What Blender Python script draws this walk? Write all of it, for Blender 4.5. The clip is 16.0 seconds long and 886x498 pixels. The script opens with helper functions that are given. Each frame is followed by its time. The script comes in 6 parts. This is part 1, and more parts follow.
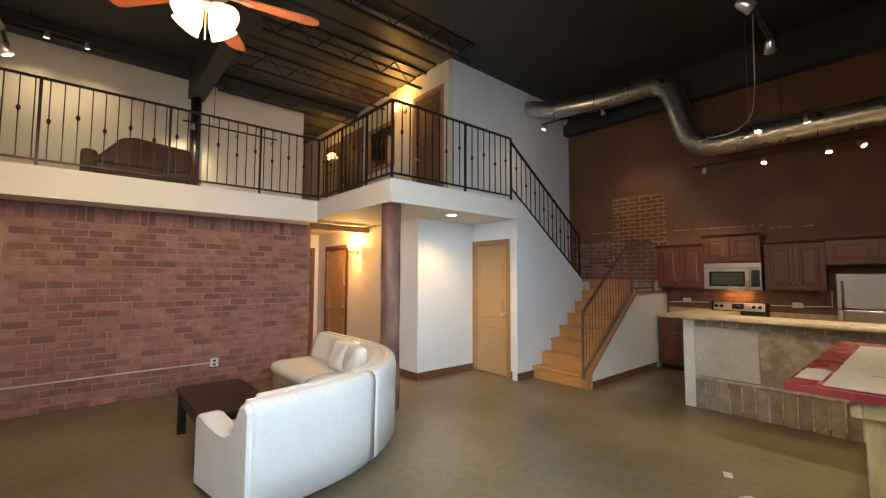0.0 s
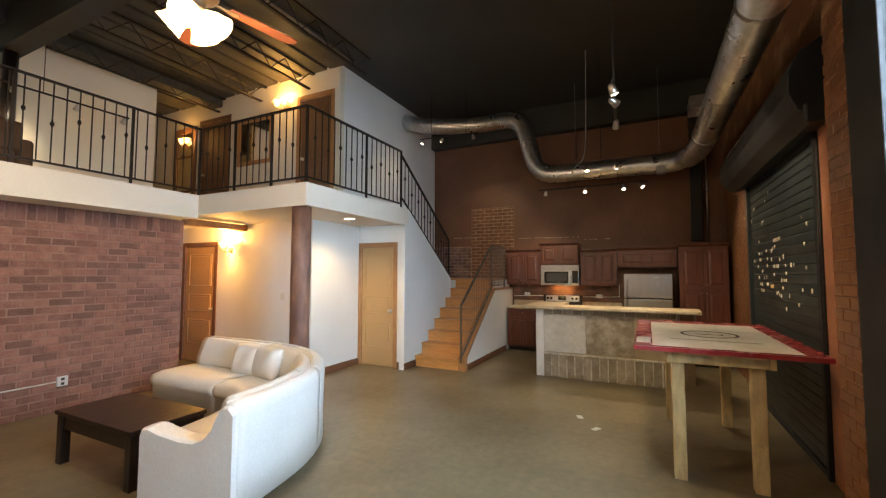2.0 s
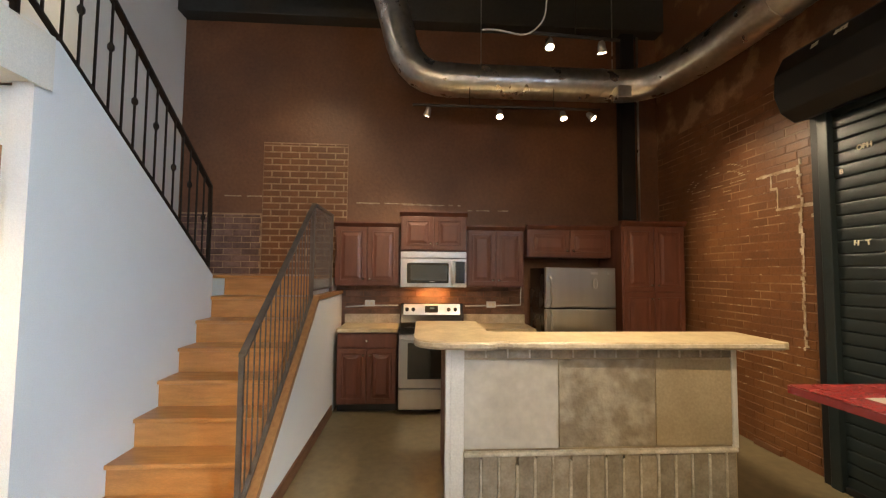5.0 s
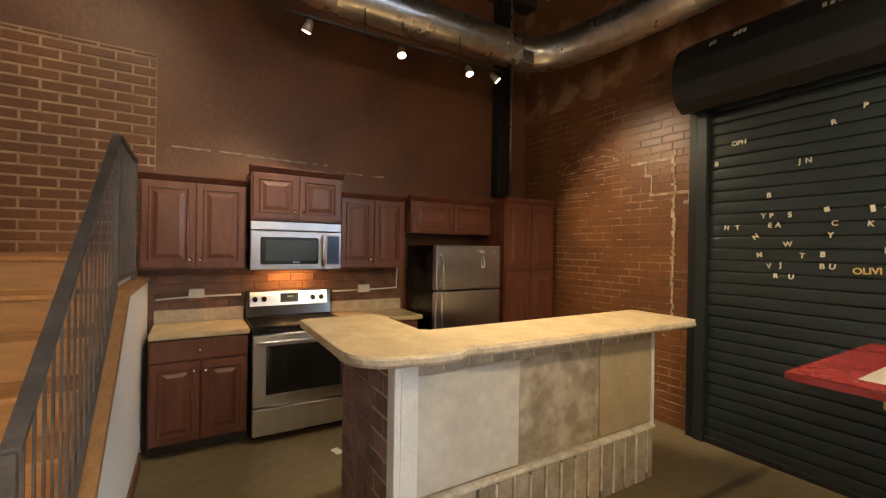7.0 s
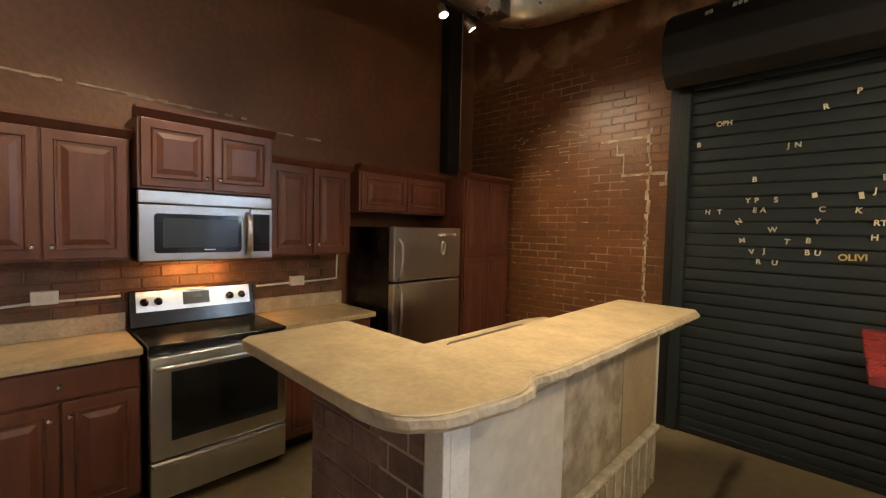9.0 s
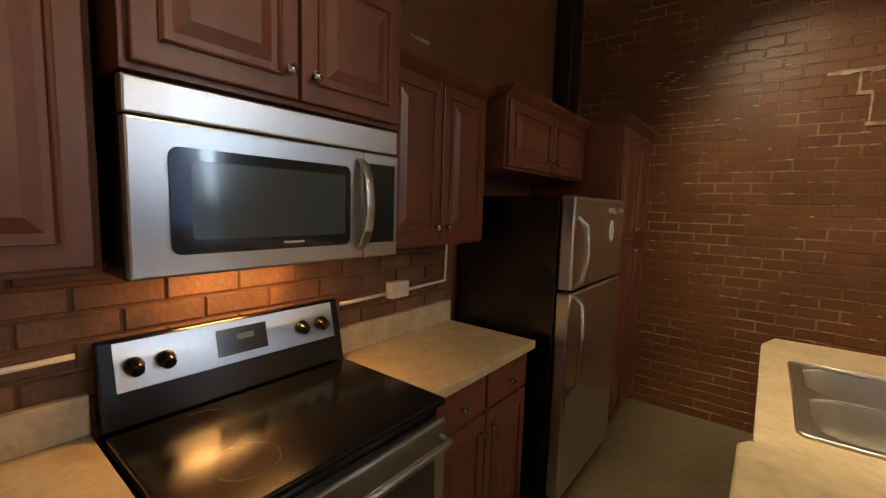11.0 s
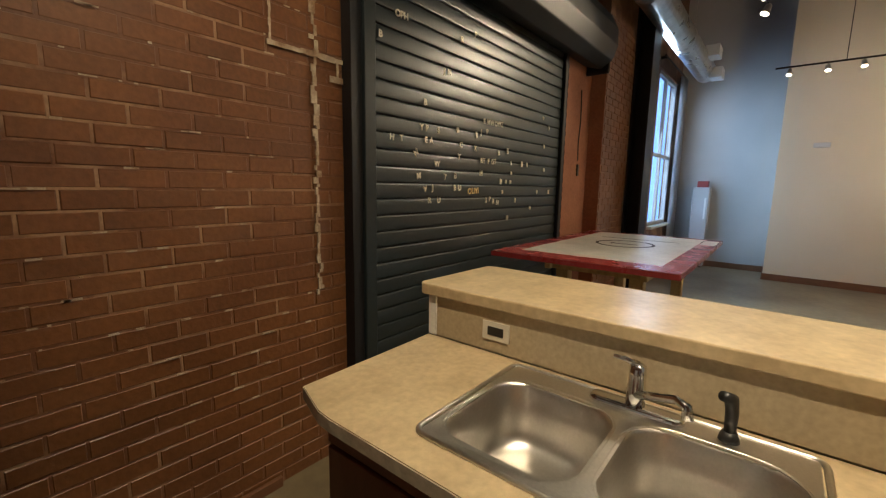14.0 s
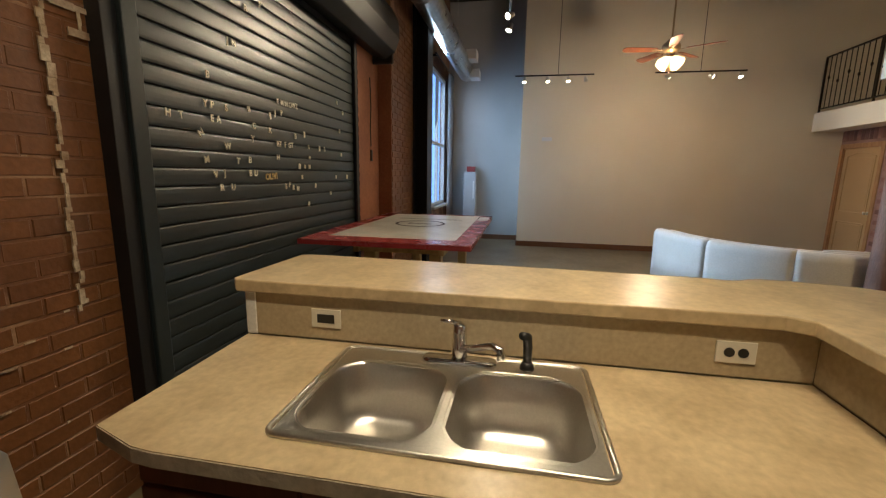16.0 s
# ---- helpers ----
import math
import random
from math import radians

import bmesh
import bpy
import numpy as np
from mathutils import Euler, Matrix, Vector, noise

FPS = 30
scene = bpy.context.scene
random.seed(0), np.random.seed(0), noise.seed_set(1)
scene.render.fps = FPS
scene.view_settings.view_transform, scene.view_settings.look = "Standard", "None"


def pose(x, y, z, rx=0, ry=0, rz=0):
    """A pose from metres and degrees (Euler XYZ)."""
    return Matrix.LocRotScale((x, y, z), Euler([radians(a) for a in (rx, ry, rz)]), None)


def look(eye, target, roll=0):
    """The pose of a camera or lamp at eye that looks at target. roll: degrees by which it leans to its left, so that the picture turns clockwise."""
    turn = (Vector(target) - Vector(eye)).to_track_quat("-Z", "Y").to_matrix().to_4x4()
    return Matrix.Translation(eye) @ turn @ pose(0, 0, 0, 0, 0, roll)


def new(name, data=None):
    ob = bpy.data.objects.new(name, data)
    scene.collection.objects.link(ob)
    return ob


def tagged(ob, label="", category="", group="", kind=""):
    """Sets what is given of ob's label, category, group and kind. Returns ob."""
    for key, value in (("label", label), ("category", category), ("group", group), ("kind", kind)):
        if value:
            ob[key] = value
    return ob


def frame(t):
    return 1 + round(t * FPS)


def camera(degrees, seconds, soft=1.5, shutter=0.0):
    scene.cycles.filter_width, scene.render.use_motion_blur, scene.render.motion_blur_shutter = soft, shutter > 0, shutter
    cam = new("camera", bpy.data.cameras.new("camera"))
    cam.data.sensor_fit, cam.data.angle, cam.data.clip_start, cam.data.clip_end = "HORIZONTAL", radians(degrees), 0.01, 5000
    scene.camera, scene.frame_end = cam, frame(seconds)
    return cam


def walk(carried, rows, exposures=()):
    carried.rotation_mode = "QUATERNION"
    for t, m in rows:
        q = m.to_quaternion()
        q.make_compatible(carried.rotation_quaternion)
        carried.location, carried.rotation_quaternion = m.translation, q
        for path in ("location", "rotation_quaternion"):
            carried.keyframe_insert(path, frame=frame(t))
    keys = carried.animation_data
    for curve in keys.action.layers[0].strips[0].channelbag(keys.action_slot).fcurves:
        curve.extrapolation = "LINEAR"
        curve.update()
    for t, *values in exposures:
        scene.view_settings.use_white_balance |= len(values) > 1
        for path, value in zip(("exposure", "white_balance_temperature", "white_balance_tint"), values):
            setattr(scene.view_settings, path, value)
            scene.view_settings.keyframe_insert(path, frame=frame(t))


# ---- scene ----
cam = camera(93.8, 16.0, soft=1.25)
PATH = [
    (0, (0.179, 0.866, 1.542), (1.479, 2.381, 1.673), 0.2),
    (0.5, (-0.269, 1.239, 1.526), (1.11, 2.681, 1.664), 0.1),
    (1, (-0.743, 1.224, 1.597), (0.835, 2.447, 1.717), 0.1),
    (1.5, (-0.822, 1.226, 1.59), (0.918, 2.205, 1.708), 0.1),
    (2, (-0.853, 1.237, 1.594), (0.938, 2.119, 1.711), 0.1),
    (2.5, (-0.893, 1.245, 1.618), (0.741, 2.392, 1.736), 0.0),
    (3, (-0.858, 1.21, 1.609), (0.526, 2.648, 1.74), -0.1),
    (3.5, (-0.17, 1.488, 1.556), (1.282, 2.857, 1.687), -0.2),
    (4, (1.077, 2.047, 1.515), (2.801, 3.052, 1.65), -0.2),
    (4.3, (1.748, 2.451, 1.493), (3.633, 3.098, 1.657), 0.4),
    (4.5, (2.276, 2.619, 1.54), (4.228, 3.035, 1.662), 0.2),
    (5, (3.026, 3.036, 1.529), (5.019, 2.912, 1.64), 0.5),
    (5.2, (3.105, 3.093, 1.548), (5.09, 2.872, 1.646), 0.5),
    (7.3, (4.194, 3.649, 1.557), (5.843, 2.517, 1.543), 0.8),
    (7.5, (4.282, 3.649, 1.54), (5.89, 2.459, 1.517), 0.7),
    (8, (4.486, 3.728, 1.569), (5.983, 2.404, 1.513), 0.9),
    (8.5, (4.682, 3.767, 1.557), (6.102, 2.36, 1.49), 1.1),
    (9, (4.935, 3.702, 1.573), (6.327, 2.269, 1.481), 1.3),
    (9.2, (5.074, 3.674, 1.581), (6.48, 2.255, 1.472), 1.3),
    (11.3, (7.037, 3.435, 1.519), (8.153, 1.794, 1.267), 2.2),
    (11.5, (7.177, 3.395, 1.521), (8.0, 1.591, 1.268), 1.9),
    (12, (7.328, 3.242, 1.481), (7.495, 1.264, 1.234), 1.1),
    (12.5, (7.319, 2.893, 1.459), (7.076, 0.928, 1.174), 1.2),
    (13, (7.36, 2.326, 1.447), (6.783, 0.431, 1.174), 1.1),
    (13.5, (7.329, 1.901, 1.5), (6.292, 0.221, 1.179), 1.1),
    (14, (7.379, 1.732, 1.485), (5.842, 0.488, 1.186), 1.0),
    (14.5, (7.395, 1.664, 1.464), (5.59, 0.852, 1.177), 0.7),
    (15, (7.417, 1.651, 1.473), (5.532, 1.054, 1.17), 0.9),
    (15.5, (7.435, 1.64, 1.469), (5.515, 1.182, 1.148), 0.8),
    (16, (7.469, 1.646, 1.488), (5.533, 1.291, 1.133), 0.9),
]
walk(cam, [(t, look(eye, target, roll)) for t, eye, target, roll in PATH],
     [(0.0, 0.34, 6500, 10), (1.0, 0.46, 6450, 10), (2.0, 0.52, 6350, 10), (3.0, 0.45, 6500, 10), (3.5, 0.42, 6350, 10), (4.0, 0.50, 6200, 10), (4.5, 0.70, 6200, 10), (5.0, 1.02, 6400, 10),
      (7.5, 0.90, 6500, 10), (9.0, 0.62, 6450, 10), (11.5, 0.26, 6400, 10), (12.5, 0.5, 6000, 9), (13.0, 0.6, 5900, 9), (13.5, 0.55, 5900, 9), (14.0, 0.15, 5950, 9), (14.5, -0.04, 6000, 9), (16.0, -0.06, 6000, 9)])

# ---- light ----
world = bpy.data.worlds.new("sky")
scene.world = world
world.use_nodes = True
sky = world.node_tree.nodes.new("ShaderNodeTexSky")
sky.sky_type, sky.sun_disc, sky.sun_elevation, sky.sun_rotation = "NISHITA", False, radians(35), radians(250)
world.node_tree.nodes["Background"].inputs["Strength"].default_value = 0.12
world.node_tree.links.new(sky.outputs[0], world.node_tree.nodes["Background"].inputs["Color"])

WARM, AMBER, COOL = (1.0, 0.72, 0.42), (1.0, 0.55, 0.18), (0.60, 0.80, 1.0)


def lamp(name, kind, place, watts, colour, target=None, size=0.05, size_y=None, cone=70, blend=0.6, spread=180):
    data = bpy.data.lights.new(name, kind)
    data.energy, data.color = watts, colour
    if kind == "AREA":
        data.size, data.spread = size, radians(spread)
        if size_y:
            data.shape, data.size_y = "RECTANGLE", size_y
    else:
        data.shadow_soft_size = size
    if kind == "SPOT":
        data.spot_size, data.spot_blend = radians(cone), blend
    ob = new(name, data)
    ob.matrix_world = look(place, target) if target else Matrix.Translation(place)
    return ob


# daylight through the tall window in the south wall, and an unseen neighbour added behind the steel column
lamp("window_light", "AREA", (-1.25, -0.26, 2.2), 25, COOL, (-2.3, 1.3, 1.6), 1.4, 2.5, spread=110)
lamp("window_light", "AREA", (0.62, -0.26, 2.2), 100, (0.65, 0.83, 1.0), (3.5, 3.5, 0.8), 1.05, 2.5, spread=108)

# ---- materials ----


def mat(name, colour, rough=0.6, metal=0.0, second=None, coarse=2.5, fine=60.0, amount=0.5, bump=0.15, depth=0.004, each=0.0,
        stretch=(1, 1, 1), spread=(0.35, 0.65), coat=0.0, gloss_var=0.12):
    """A surface whose colour drifts between two tones at a coarse and a fine scale, with fine relief. each: variation from piece to piece."""
    m = bpy.data.materials.new(name)
    m.use_nodes = True
    nt = m.node_tree
    n, l = nt.nodes, nt.links
    bsdf = n["Principled BSDF"]
    bsdf.inputs["Metallic"].default_value = metal
    bsdf.inputs["Coat Weight"].default_value = coat
    bsdf.inputs["Coat Roughness"].default_value = min(0.25, rough * 0.7)
    tc = n.new("ShaderNodeTexCoord")
    geo = n.new("ShaderNodeNewGeometry")
    mp = n.new("ShaderNodeMapping")
    mp.inputs["Scale"].default_value = stretch
    l.new(geo.outputs["Position"], mp.inputs["Vector"])
    big, small = n.new("ShaderNodeTexNoise"), n.new("ShaderNodeTexNoise")
    for tex, scale, detail in ((big, coarse, 5), (small, fine, 3)):
        tex.inputs["Scale"].default_value, tex.inputs["Detail"].default_value = scale, detail
        l.new(mp.outputs[0], tex.inputs["Vector"])
    ramp = n.new("ShaderNodeMapRange")
    ramp.inputs[1].default_value, ramp.inputs[2].default_value = spread
    l.new(big.outputs["Fac"], ramp.inputs[0])
    second = second or tuple(c * 0.72 for c in colour)
    mix = n.new("ShaderNodeMix")
    mix.data_type = "RGBA"
    mix.inputs[6].default_value, mix.inputs[7].default_value = (*colour, 1), (*second, 1)
    mul = n.new("ShaderNodeMath")
    mul.operation = "MULTIPLY"
    mul.inputs[1].default_value = amount
    l.new(ramp.outputs[0], mul.inputs[0])
    l.new(mul.outputs[0], mix.inputs[0])
    grain = n.new("ShaderNodeMapRange")
    grain.inputs[1].default_value, grain.inputs[2].default_value = 0.25, 0.75
    grain.inputs[3].default_value, grain.inputs[4].default_value = 1 - 0.22 * amount, 1 + 0.16 * amount
    l.new(small.outputs["Fac"], grain.inputs[0])
    hsv = n.new("ShaderNodeHueSaturation")
    l.new(mix.outputs[2], hsv.inputs["Color"])
    if each:
        info = n.new("ShaderNodeObjectInfo")
        isl = n.new("ShaderNodeMath")
        isl.operation = "ADD"
        l.new(info.outputs["Random"], isl.inputs[0])
        l.new(geo.outputs["Random Per Island"], isl.inputs[1])
        fr = n.new("ShaderNodeMath")
        fr.operation = "FRACT"
        l.new(isl.outputs[0], fr.inputs[0])
        er = n.new("ShaderNodeMapRange")
        er.inputs[3].default_value, er.inputs[4].default_value = 1 - each, 1 + each * 0.6
        l.new(fr.outputs[0], er.inputs[0])
        m2 = n.new("ShaderNodeMath")
        m2.operation = "MULTIPLY"
        l.new(er.outputs[0], m2.inputs[0])
        l.new(grain.outputs[0], m2.inputs[1])
        l.new(m2.outputs[0], hsv.inputs["Value"])
    else:
        l.new(grain.outputs[0], hsv.inputs["Value"])
    l.new(hsv.outputs[0], bsdf.inputs["Base Color"])
    rr = n.new("ShaderNodeMapRange")
    rr.inputs[3].default_value, rr.inputs[4].default_value = max(0.03, rough - gloss_var * rough), min(1.0, rough + gloss_var)
    l.new(big.outputs["Fac"], rr.inputs[0])
    l.new(rr.outputs[0], bsdf.inputs["Roughness"])
    if bump:
        bp = n.new("ShaderNodeBump")
        bp.inputs["Strength"].default_value, bp.inputs["Distance"].default_value = bump, depth
        l.new(small.outputs["Fac"], bp.inputs["Height"])
        l.new(bp.outputs[0], bsdf.inputs["Normal"])
    return m


def glow(name, colour, strength):
    m = bpy.data.materials.new(name)
    m.use_nodes = True
    b = m.node_tree.nodes["Principled BSDF"]
    b.inputs["Base Color"].default_value = (*colour, 1)
    b.inputs["Emission Color"].default_value = (*colour, 1)
    b.inputs["Emission Strength"].default_value = strength
    return m


WHITE = mat("white_wall_paint", (0.765, 0.755, 0.715), 0.75, second=(0.68, 0.665, 0.62), coarse=1.2, fine=180, amount=0.5, bump=0.12, depth=0.002)
CREAM = mat("cream_wall_paint", (0.73, 0.66, 0.52), 0.8, second=(0.65, 0.575, 0.44), coarse=1.0, fine=160, amount=0.5, bump=0.12, depth=0.002)
FASCIA = mat("pale_cream_paint", (0.74, 0.685, 0.58), 0.75, second=(0.67, 0.61, 0.50), coarse=1.2, fine=170, amount=0.5, bump=0.12, depth=0.002)
# recess wall: darker and greyer than the adjoining cream wall
GREYWALL = mat("grey_recess_wall", (0.42, 0.42, 0.42), 0.8, coarse=1.0, fine=160, amount=0.4, bump=0.1, depth=0.002)
FLOOR = mat("stained_concrete", (0.215, 0.17, 0.098), 0.26, second=(0.115, 0.087, 0.048), coarse=0.9, fine=14, amount=0.9, bump=0.05, depth=0.003, spread=(0.3, 0.72), gloss_var=0.25)
BLACKCEIL = mat("black_ceiling_paint", (0.026, 0.026, 0.023), 0.6, second=(0.05, 0.048, 0.042), coarse=0.7, fine=30, amount=0.8)
DECK = mat("dull_steel_deck", (0.105, 0.097, 0.083), 0.55, 0.2, second=(0.05, 0.046, 0.04), coarse=1.5, fine=25, amount=0.9)
BRICK = mat("red_brown_brick", (0.29, 0.138, 0.098), 0.8, second=(0.21, 0.092, 0.066), coarse=9, fine=70, amount=0.9, bump=0.5, depth=0.006, each=0.42)
MORTAR = mat("pink_grey_mortar", (0.33, 0.185, 0.145), 0.9, second=(0.22, 0.115, 0.085), coarse=5, fine=120, amount=0.8, bump=0.5, depth=0.004)
PAINTBRICK = mat("brown_painted_brick", (0.205, 0.084, 0.030), 0.36, second=(0.13, 0.050, 0.019), coarse=2.2, fine=45, amount=0.8, bump=0.35, depth=0.005, each=0.14)
PAINTWALL = mat("brown_painted_wall", (0.185, 0.083, 0.040), 0.5, second=(0.12, 0.052, 0.027), coarse=1.4, fine=26, amount=0.8, bump=0.4, depth=0.008)
PAINTJOINT = mat("worn_brick_joint", (0.165, 0.070, 0.031), 0.5, second=(0.36, 0.215, 0.12), coarse=3.2, fine=60, amount=0.9, bump=0.4, depth=0.004, spread=(0.50, 0.62))
PALEJOINT = mat("bare_pale_joint", (0.46, 0.31, 0.19), 0.9, second=(0.26, 0.145, 0.085), coarse=6, fine=60, amount=0.8, bump=0.4, depth=0.004)
SCAR = mat("plaster_scar", (0.55, 0.45, 0.33), 0.9, second=(0.27, 0.165, 0.09), coarse=14, fine=90, amount=0.9, bump=0.6, depth=0.006)
OAK = mat("golden_oak_trim", (0.40, 0.20, 0.075), 0.45, second=(0.27, 0.125, 0.045), coarse=6, fine=70, amount=0.7, bump=0.12, depth=0.002, stretch=(6, 6, 1), coat=0.15)
STEP = mat("golden_oak_stair", (0.58, 0.27, 0.08), 0.32, second=(0.43, 0.185, 0.05), coarse=5, fine=60, amount=0.75, bump=0.1, depth=0.002, stretch=(6, 1, 6), coat=0.25)
BASEWOOD = mat("brown_baseboard", (0.17, 0.075, 0.035), 0.45, coarse=4, fine=60, amount=0.7, stretch=(1, 1, 5))
DOORTAN = mat("tan_door_paint", (0.45, 0.275, 0.112), 0.5, second=(0.40, 0.245, 0.115), coarse=2, fine=130, amount=0.5, bump=0.08, depth=0.002)
DOORBROWN = mat("stained_brown_door", (0.17, 0.085, 0.04), 0.45, coarse=4, fine=60, amount=0.7, stretch=(5, 5, 1))
LOG = mat("red_stained_timber", (0.255, 0.130, 0.085), 0.6, second=(0.11, 0.052, 0.036), coarse=5, fine=40, amount=0.9, bump=0.4, depth=0.008, stretch=(2, 2, 0.6))
IRON = mat("black_wrought_iron", (0.035, 0.027, 0.021), 0.42, 0.6, coarse=10, fine=90, amount=0.6, bump=0.15)
GALV = mat("galvanised_duct", (0.64, 0.62, 0.58), 0.25, 0.95, second=(0.44, 0.43, 0.40), coarse=7, fine=18, amount=0.7, bump=0.06, depth=0.004)
CHERRY = mat("cherry_cabinet_wood", (0.15, 0.050, 0.028), 0.36, second=(0.095, 0.029, 0.017), coarse=4, fine=60, amount=0.7, bump=0.06, depth=0.002, stretch=(4, 4, 0.8), coat=0.1)
STEEL = mat("brushed_stainless", (0.56, 0.56, 0.56), 0.27, 1.0, second=(0.45, 0.45, 0.45), coarse=3, fine=11, amount=0.3, bump=0.08, depth=0.004, stretch=(1, 1, 0.08), gloss_var=0.04)
STEEL.node_tree.nodes["Principled BSDF"].inputs["Anisotropic"].default_value = 0.65
SINKSTEEL = mat("sink_stainless", (0.68, 0.65, 0.60), 0.29, 1.0, second=(0.50, 0.47, 0.42), coarse=5, fine=120, amount=0.3, bump=0, gloss_var=0.06)
CHROME = mat("polished_chrome", (0.75, 0.74, 0.72), 0.08, 1.0, amount=0.1, bump=0)
BLACKGLOSS = mat("black_enamel", (0.006, 0.006, 0.007), 0.13, amount=0.2, bump=0, coat=0.1)
BLACKSIDE = mat("black_textured_panel", (0.005, 0.005, 0.006), 0.22, amount=0.3, fine=300, bump=0.1, depth=0.001)
DARKGLASS = mat("dark_oven_glass", (0.012, 0.014, 0.014), 0.06, amount=0.1, bump=0, coat=0.5)
LAMINATE = mat("mottled_tan_laminate", (0.56, 0.44, 0.265), 0.27, second=(0.37, 0.275, 0.155), coarse=5.5, fine=38, amount=0.75, bump=0.04, depth=0.002, spread=(0.35, 0.7))
LAMEDGE = mat("grey_tan_counter_edge", (0.55, 0.475, 0.355), 0.55, second=(0.38, 0.315, 0.22), coarse=9, fine=50, amount=0.8, bump=0.3, depth=0.006)
# first island panel, its colour paled for the daylight falling on it
BLOCK = mat("daylit_pale_panel", (0.60, 0.575, 0.51), 0.7, second=(0.45, 0.42, 0.35), coarse=2.6, fine=15, amount=0.6, bump=0.3, depth=0.004)
SOLDIER = mat("whitewashed_brick", (0.40, 0.35, 0.27), 0.85, second=(0.27, 0.225, 0.16), coarse=8, fine=60, amount=0.9, bump=0.5, depth=0.006, each=0.2)
TROWEL = mat("trowelled_rough_panel", (0.43, 0.375, 0.29), 0.8, second=(0.29, 0.24, 0.17), coarse=7, fine=16, amount=1.0, bump=0.9, depth=0.018, spread=(0.40, 0.58))
LIMEJOINT = mat("raised_lime_joint", (0.66, 0.62, 0.52), 0.9, second=(0.42, 0.37, 0.28), coarse=12, fine=70, amount=0.9, bump=0.6, depth=0.006)
SPLASH = mat("tan_splash_board", (0.44, 0.36, 0.235), 0.5, second=(0.33, 0.26, 0.16), coarse=3, fine=60, amount=0.7, bump=0.08, depth=0.002)
SMOKEBRICK = mat("smoky_brown_brick", (0.20, 0.098, 0.058), 0.6, second=(0.085, 0.05, 0.036), coarse=6, fine=60, amount=0.9, bump=0.45, depth=0.006, each=0.3)
DULLBRICK = mat("whitewashed_red_brick", (0.23, 0.135, 0.105), 0.85, second=(0.14, 0.078, 0.06), coarse=9, fine=60, amount=0.9, bump=0.5, depth=0.006, each=0.3)
DULLJOINT = mat("pinkish_grey_joint", (0.27, 0.185, 0.15), 0.9, second=(0.18, 0.11, 0.085), coarse=8, fine=90, amount=0.8, bump=0.4)
RAILGREY = mat("worn_brown_iron", (0.17, 0.14, 0.115), 0.42, 0.4, second=(0.09, 0.072, 0.06), coarse=8, fine=80, amount=0.7, bump=0.15)
SCREEN = mat("grey_microwave_screen", (0.045, 0.055, 0.06), 0.12, amount=0.2, bump=0, coat=0.5)
# pale trim; also the island corner, where the paleness is painted-in daylight
PALETRIM = mat("pale_trim_and_daylit_corner", (0.72, 0.71, 0.67), 0.6, coarse=3, fine=90, amount=0.5)
SLATE = mat("dark_green_grey_shutter", (0.019, 0.027, 0.029), 0.33, 0.1, second=(0.013, 0.019, 0.020), coarse=3, fine=50, amount=0.6, bump=0.06, depth=0.002, coat=0.0)
BLACKSTEEL = mat("black_steel_column", (0.011, 0.011, 0.012), 0.45, 0.1, coarse=4, fine=60, amount=0.5, bump=0.1)
ORANGE = mat("orange_clay_plaster", (0.36, 0.15, 0.075), 0.75, second=(0.28, 0.11, 0.06), coarse=3, fine=50, amount=0.8, bump=0.3)
LEATHER = mat("cream_white_leather", (0.78, 0.76, 0.71), 0.42, second=(0.70, 0.66, 0.59), coarse=4, fine=70, amount=0.35, bump=0.10, depth=0.003, coat=0.08)
ESPRESSO = mat("espresso_wood", (0.016, 0.009, 0.006), 0.28, coarse=5, fine=60, amount=0.7, stretch=(1, 6, 1), bump=0.06)
BROWNFAB = mat("brown_couch_cloth", (0.12, 0.065, 0.035), 0.85, coarse=5, fine=160, amount=0.7, bump=0.4)
PINE = mat("pale_pine_lumber", (0.650, 0.481, 0.221), 0.6, second=(0.40, 0.28, 0.12), coarse=5, fine=60, amount=0.7, stretch=(4, 4, 1), bump=0.15)
TABLEWHITE = mat("scuffed_white_board", (0.68, 0.66, 0.60), 0.27, second=(0.50, 0.47, 0.41), coarse=4, fine=40, amount=0.7, bump=0.05)
TABLERED = mat("red_board_paint", (0.34, 0.042, 0.042), 0.22, second=(0.19, 0.024, 0.026), coarse=5, fine=60, amount=0.6, bump=0.08)
TABLEDARK = mat("black_marker_line", (0.05, 0.03, 0.03), 0.6, amount=0.3)
BLADE = mat("reddish_fan_blade", (0.27, 0.075, 0.025), 0.35, coarse=4, fine=60, amount=0.6, stretch=(1, 1, 1), bump=0.05, coat=0.2)
BRASS = mat("antique_brass", (0.45, 0.33, 0.19), 0.3, 0.9, coarse=10, fine=90, amount=0.5, bump=0.05)
NICKEL = mat("brushed_nickel", (0.62, 0.58, 0.52), 0.25, 1.0, amount=0.2, bump=0)
PLASTIC = mat("ivory_plastic", (0.66, 0.62, 0.52), 0.45, amount=0.2, bump=0)
WHITEPLASTIC = mat("white_plastic", (0.66, 0.67, 0.67), 0.4, amount=0.2, bump=0)
GREYENAMEL = mat("grey_enamel", (0.40, 0.41, 0.43), 0.4, amount=0.4, bump=0.03)
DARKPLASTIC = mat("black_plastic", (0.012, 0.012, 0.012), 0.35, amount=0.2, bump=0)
REDBOX = mat("dark_red_card", (0.22, 0.02, 0.02), 0.5, amount=0.4)
CURTAIN = mat("sheer_pale_curtain", (0.62, 0.64, 0.68), 0.85, coarse=4, fine=90, amount=0.5)
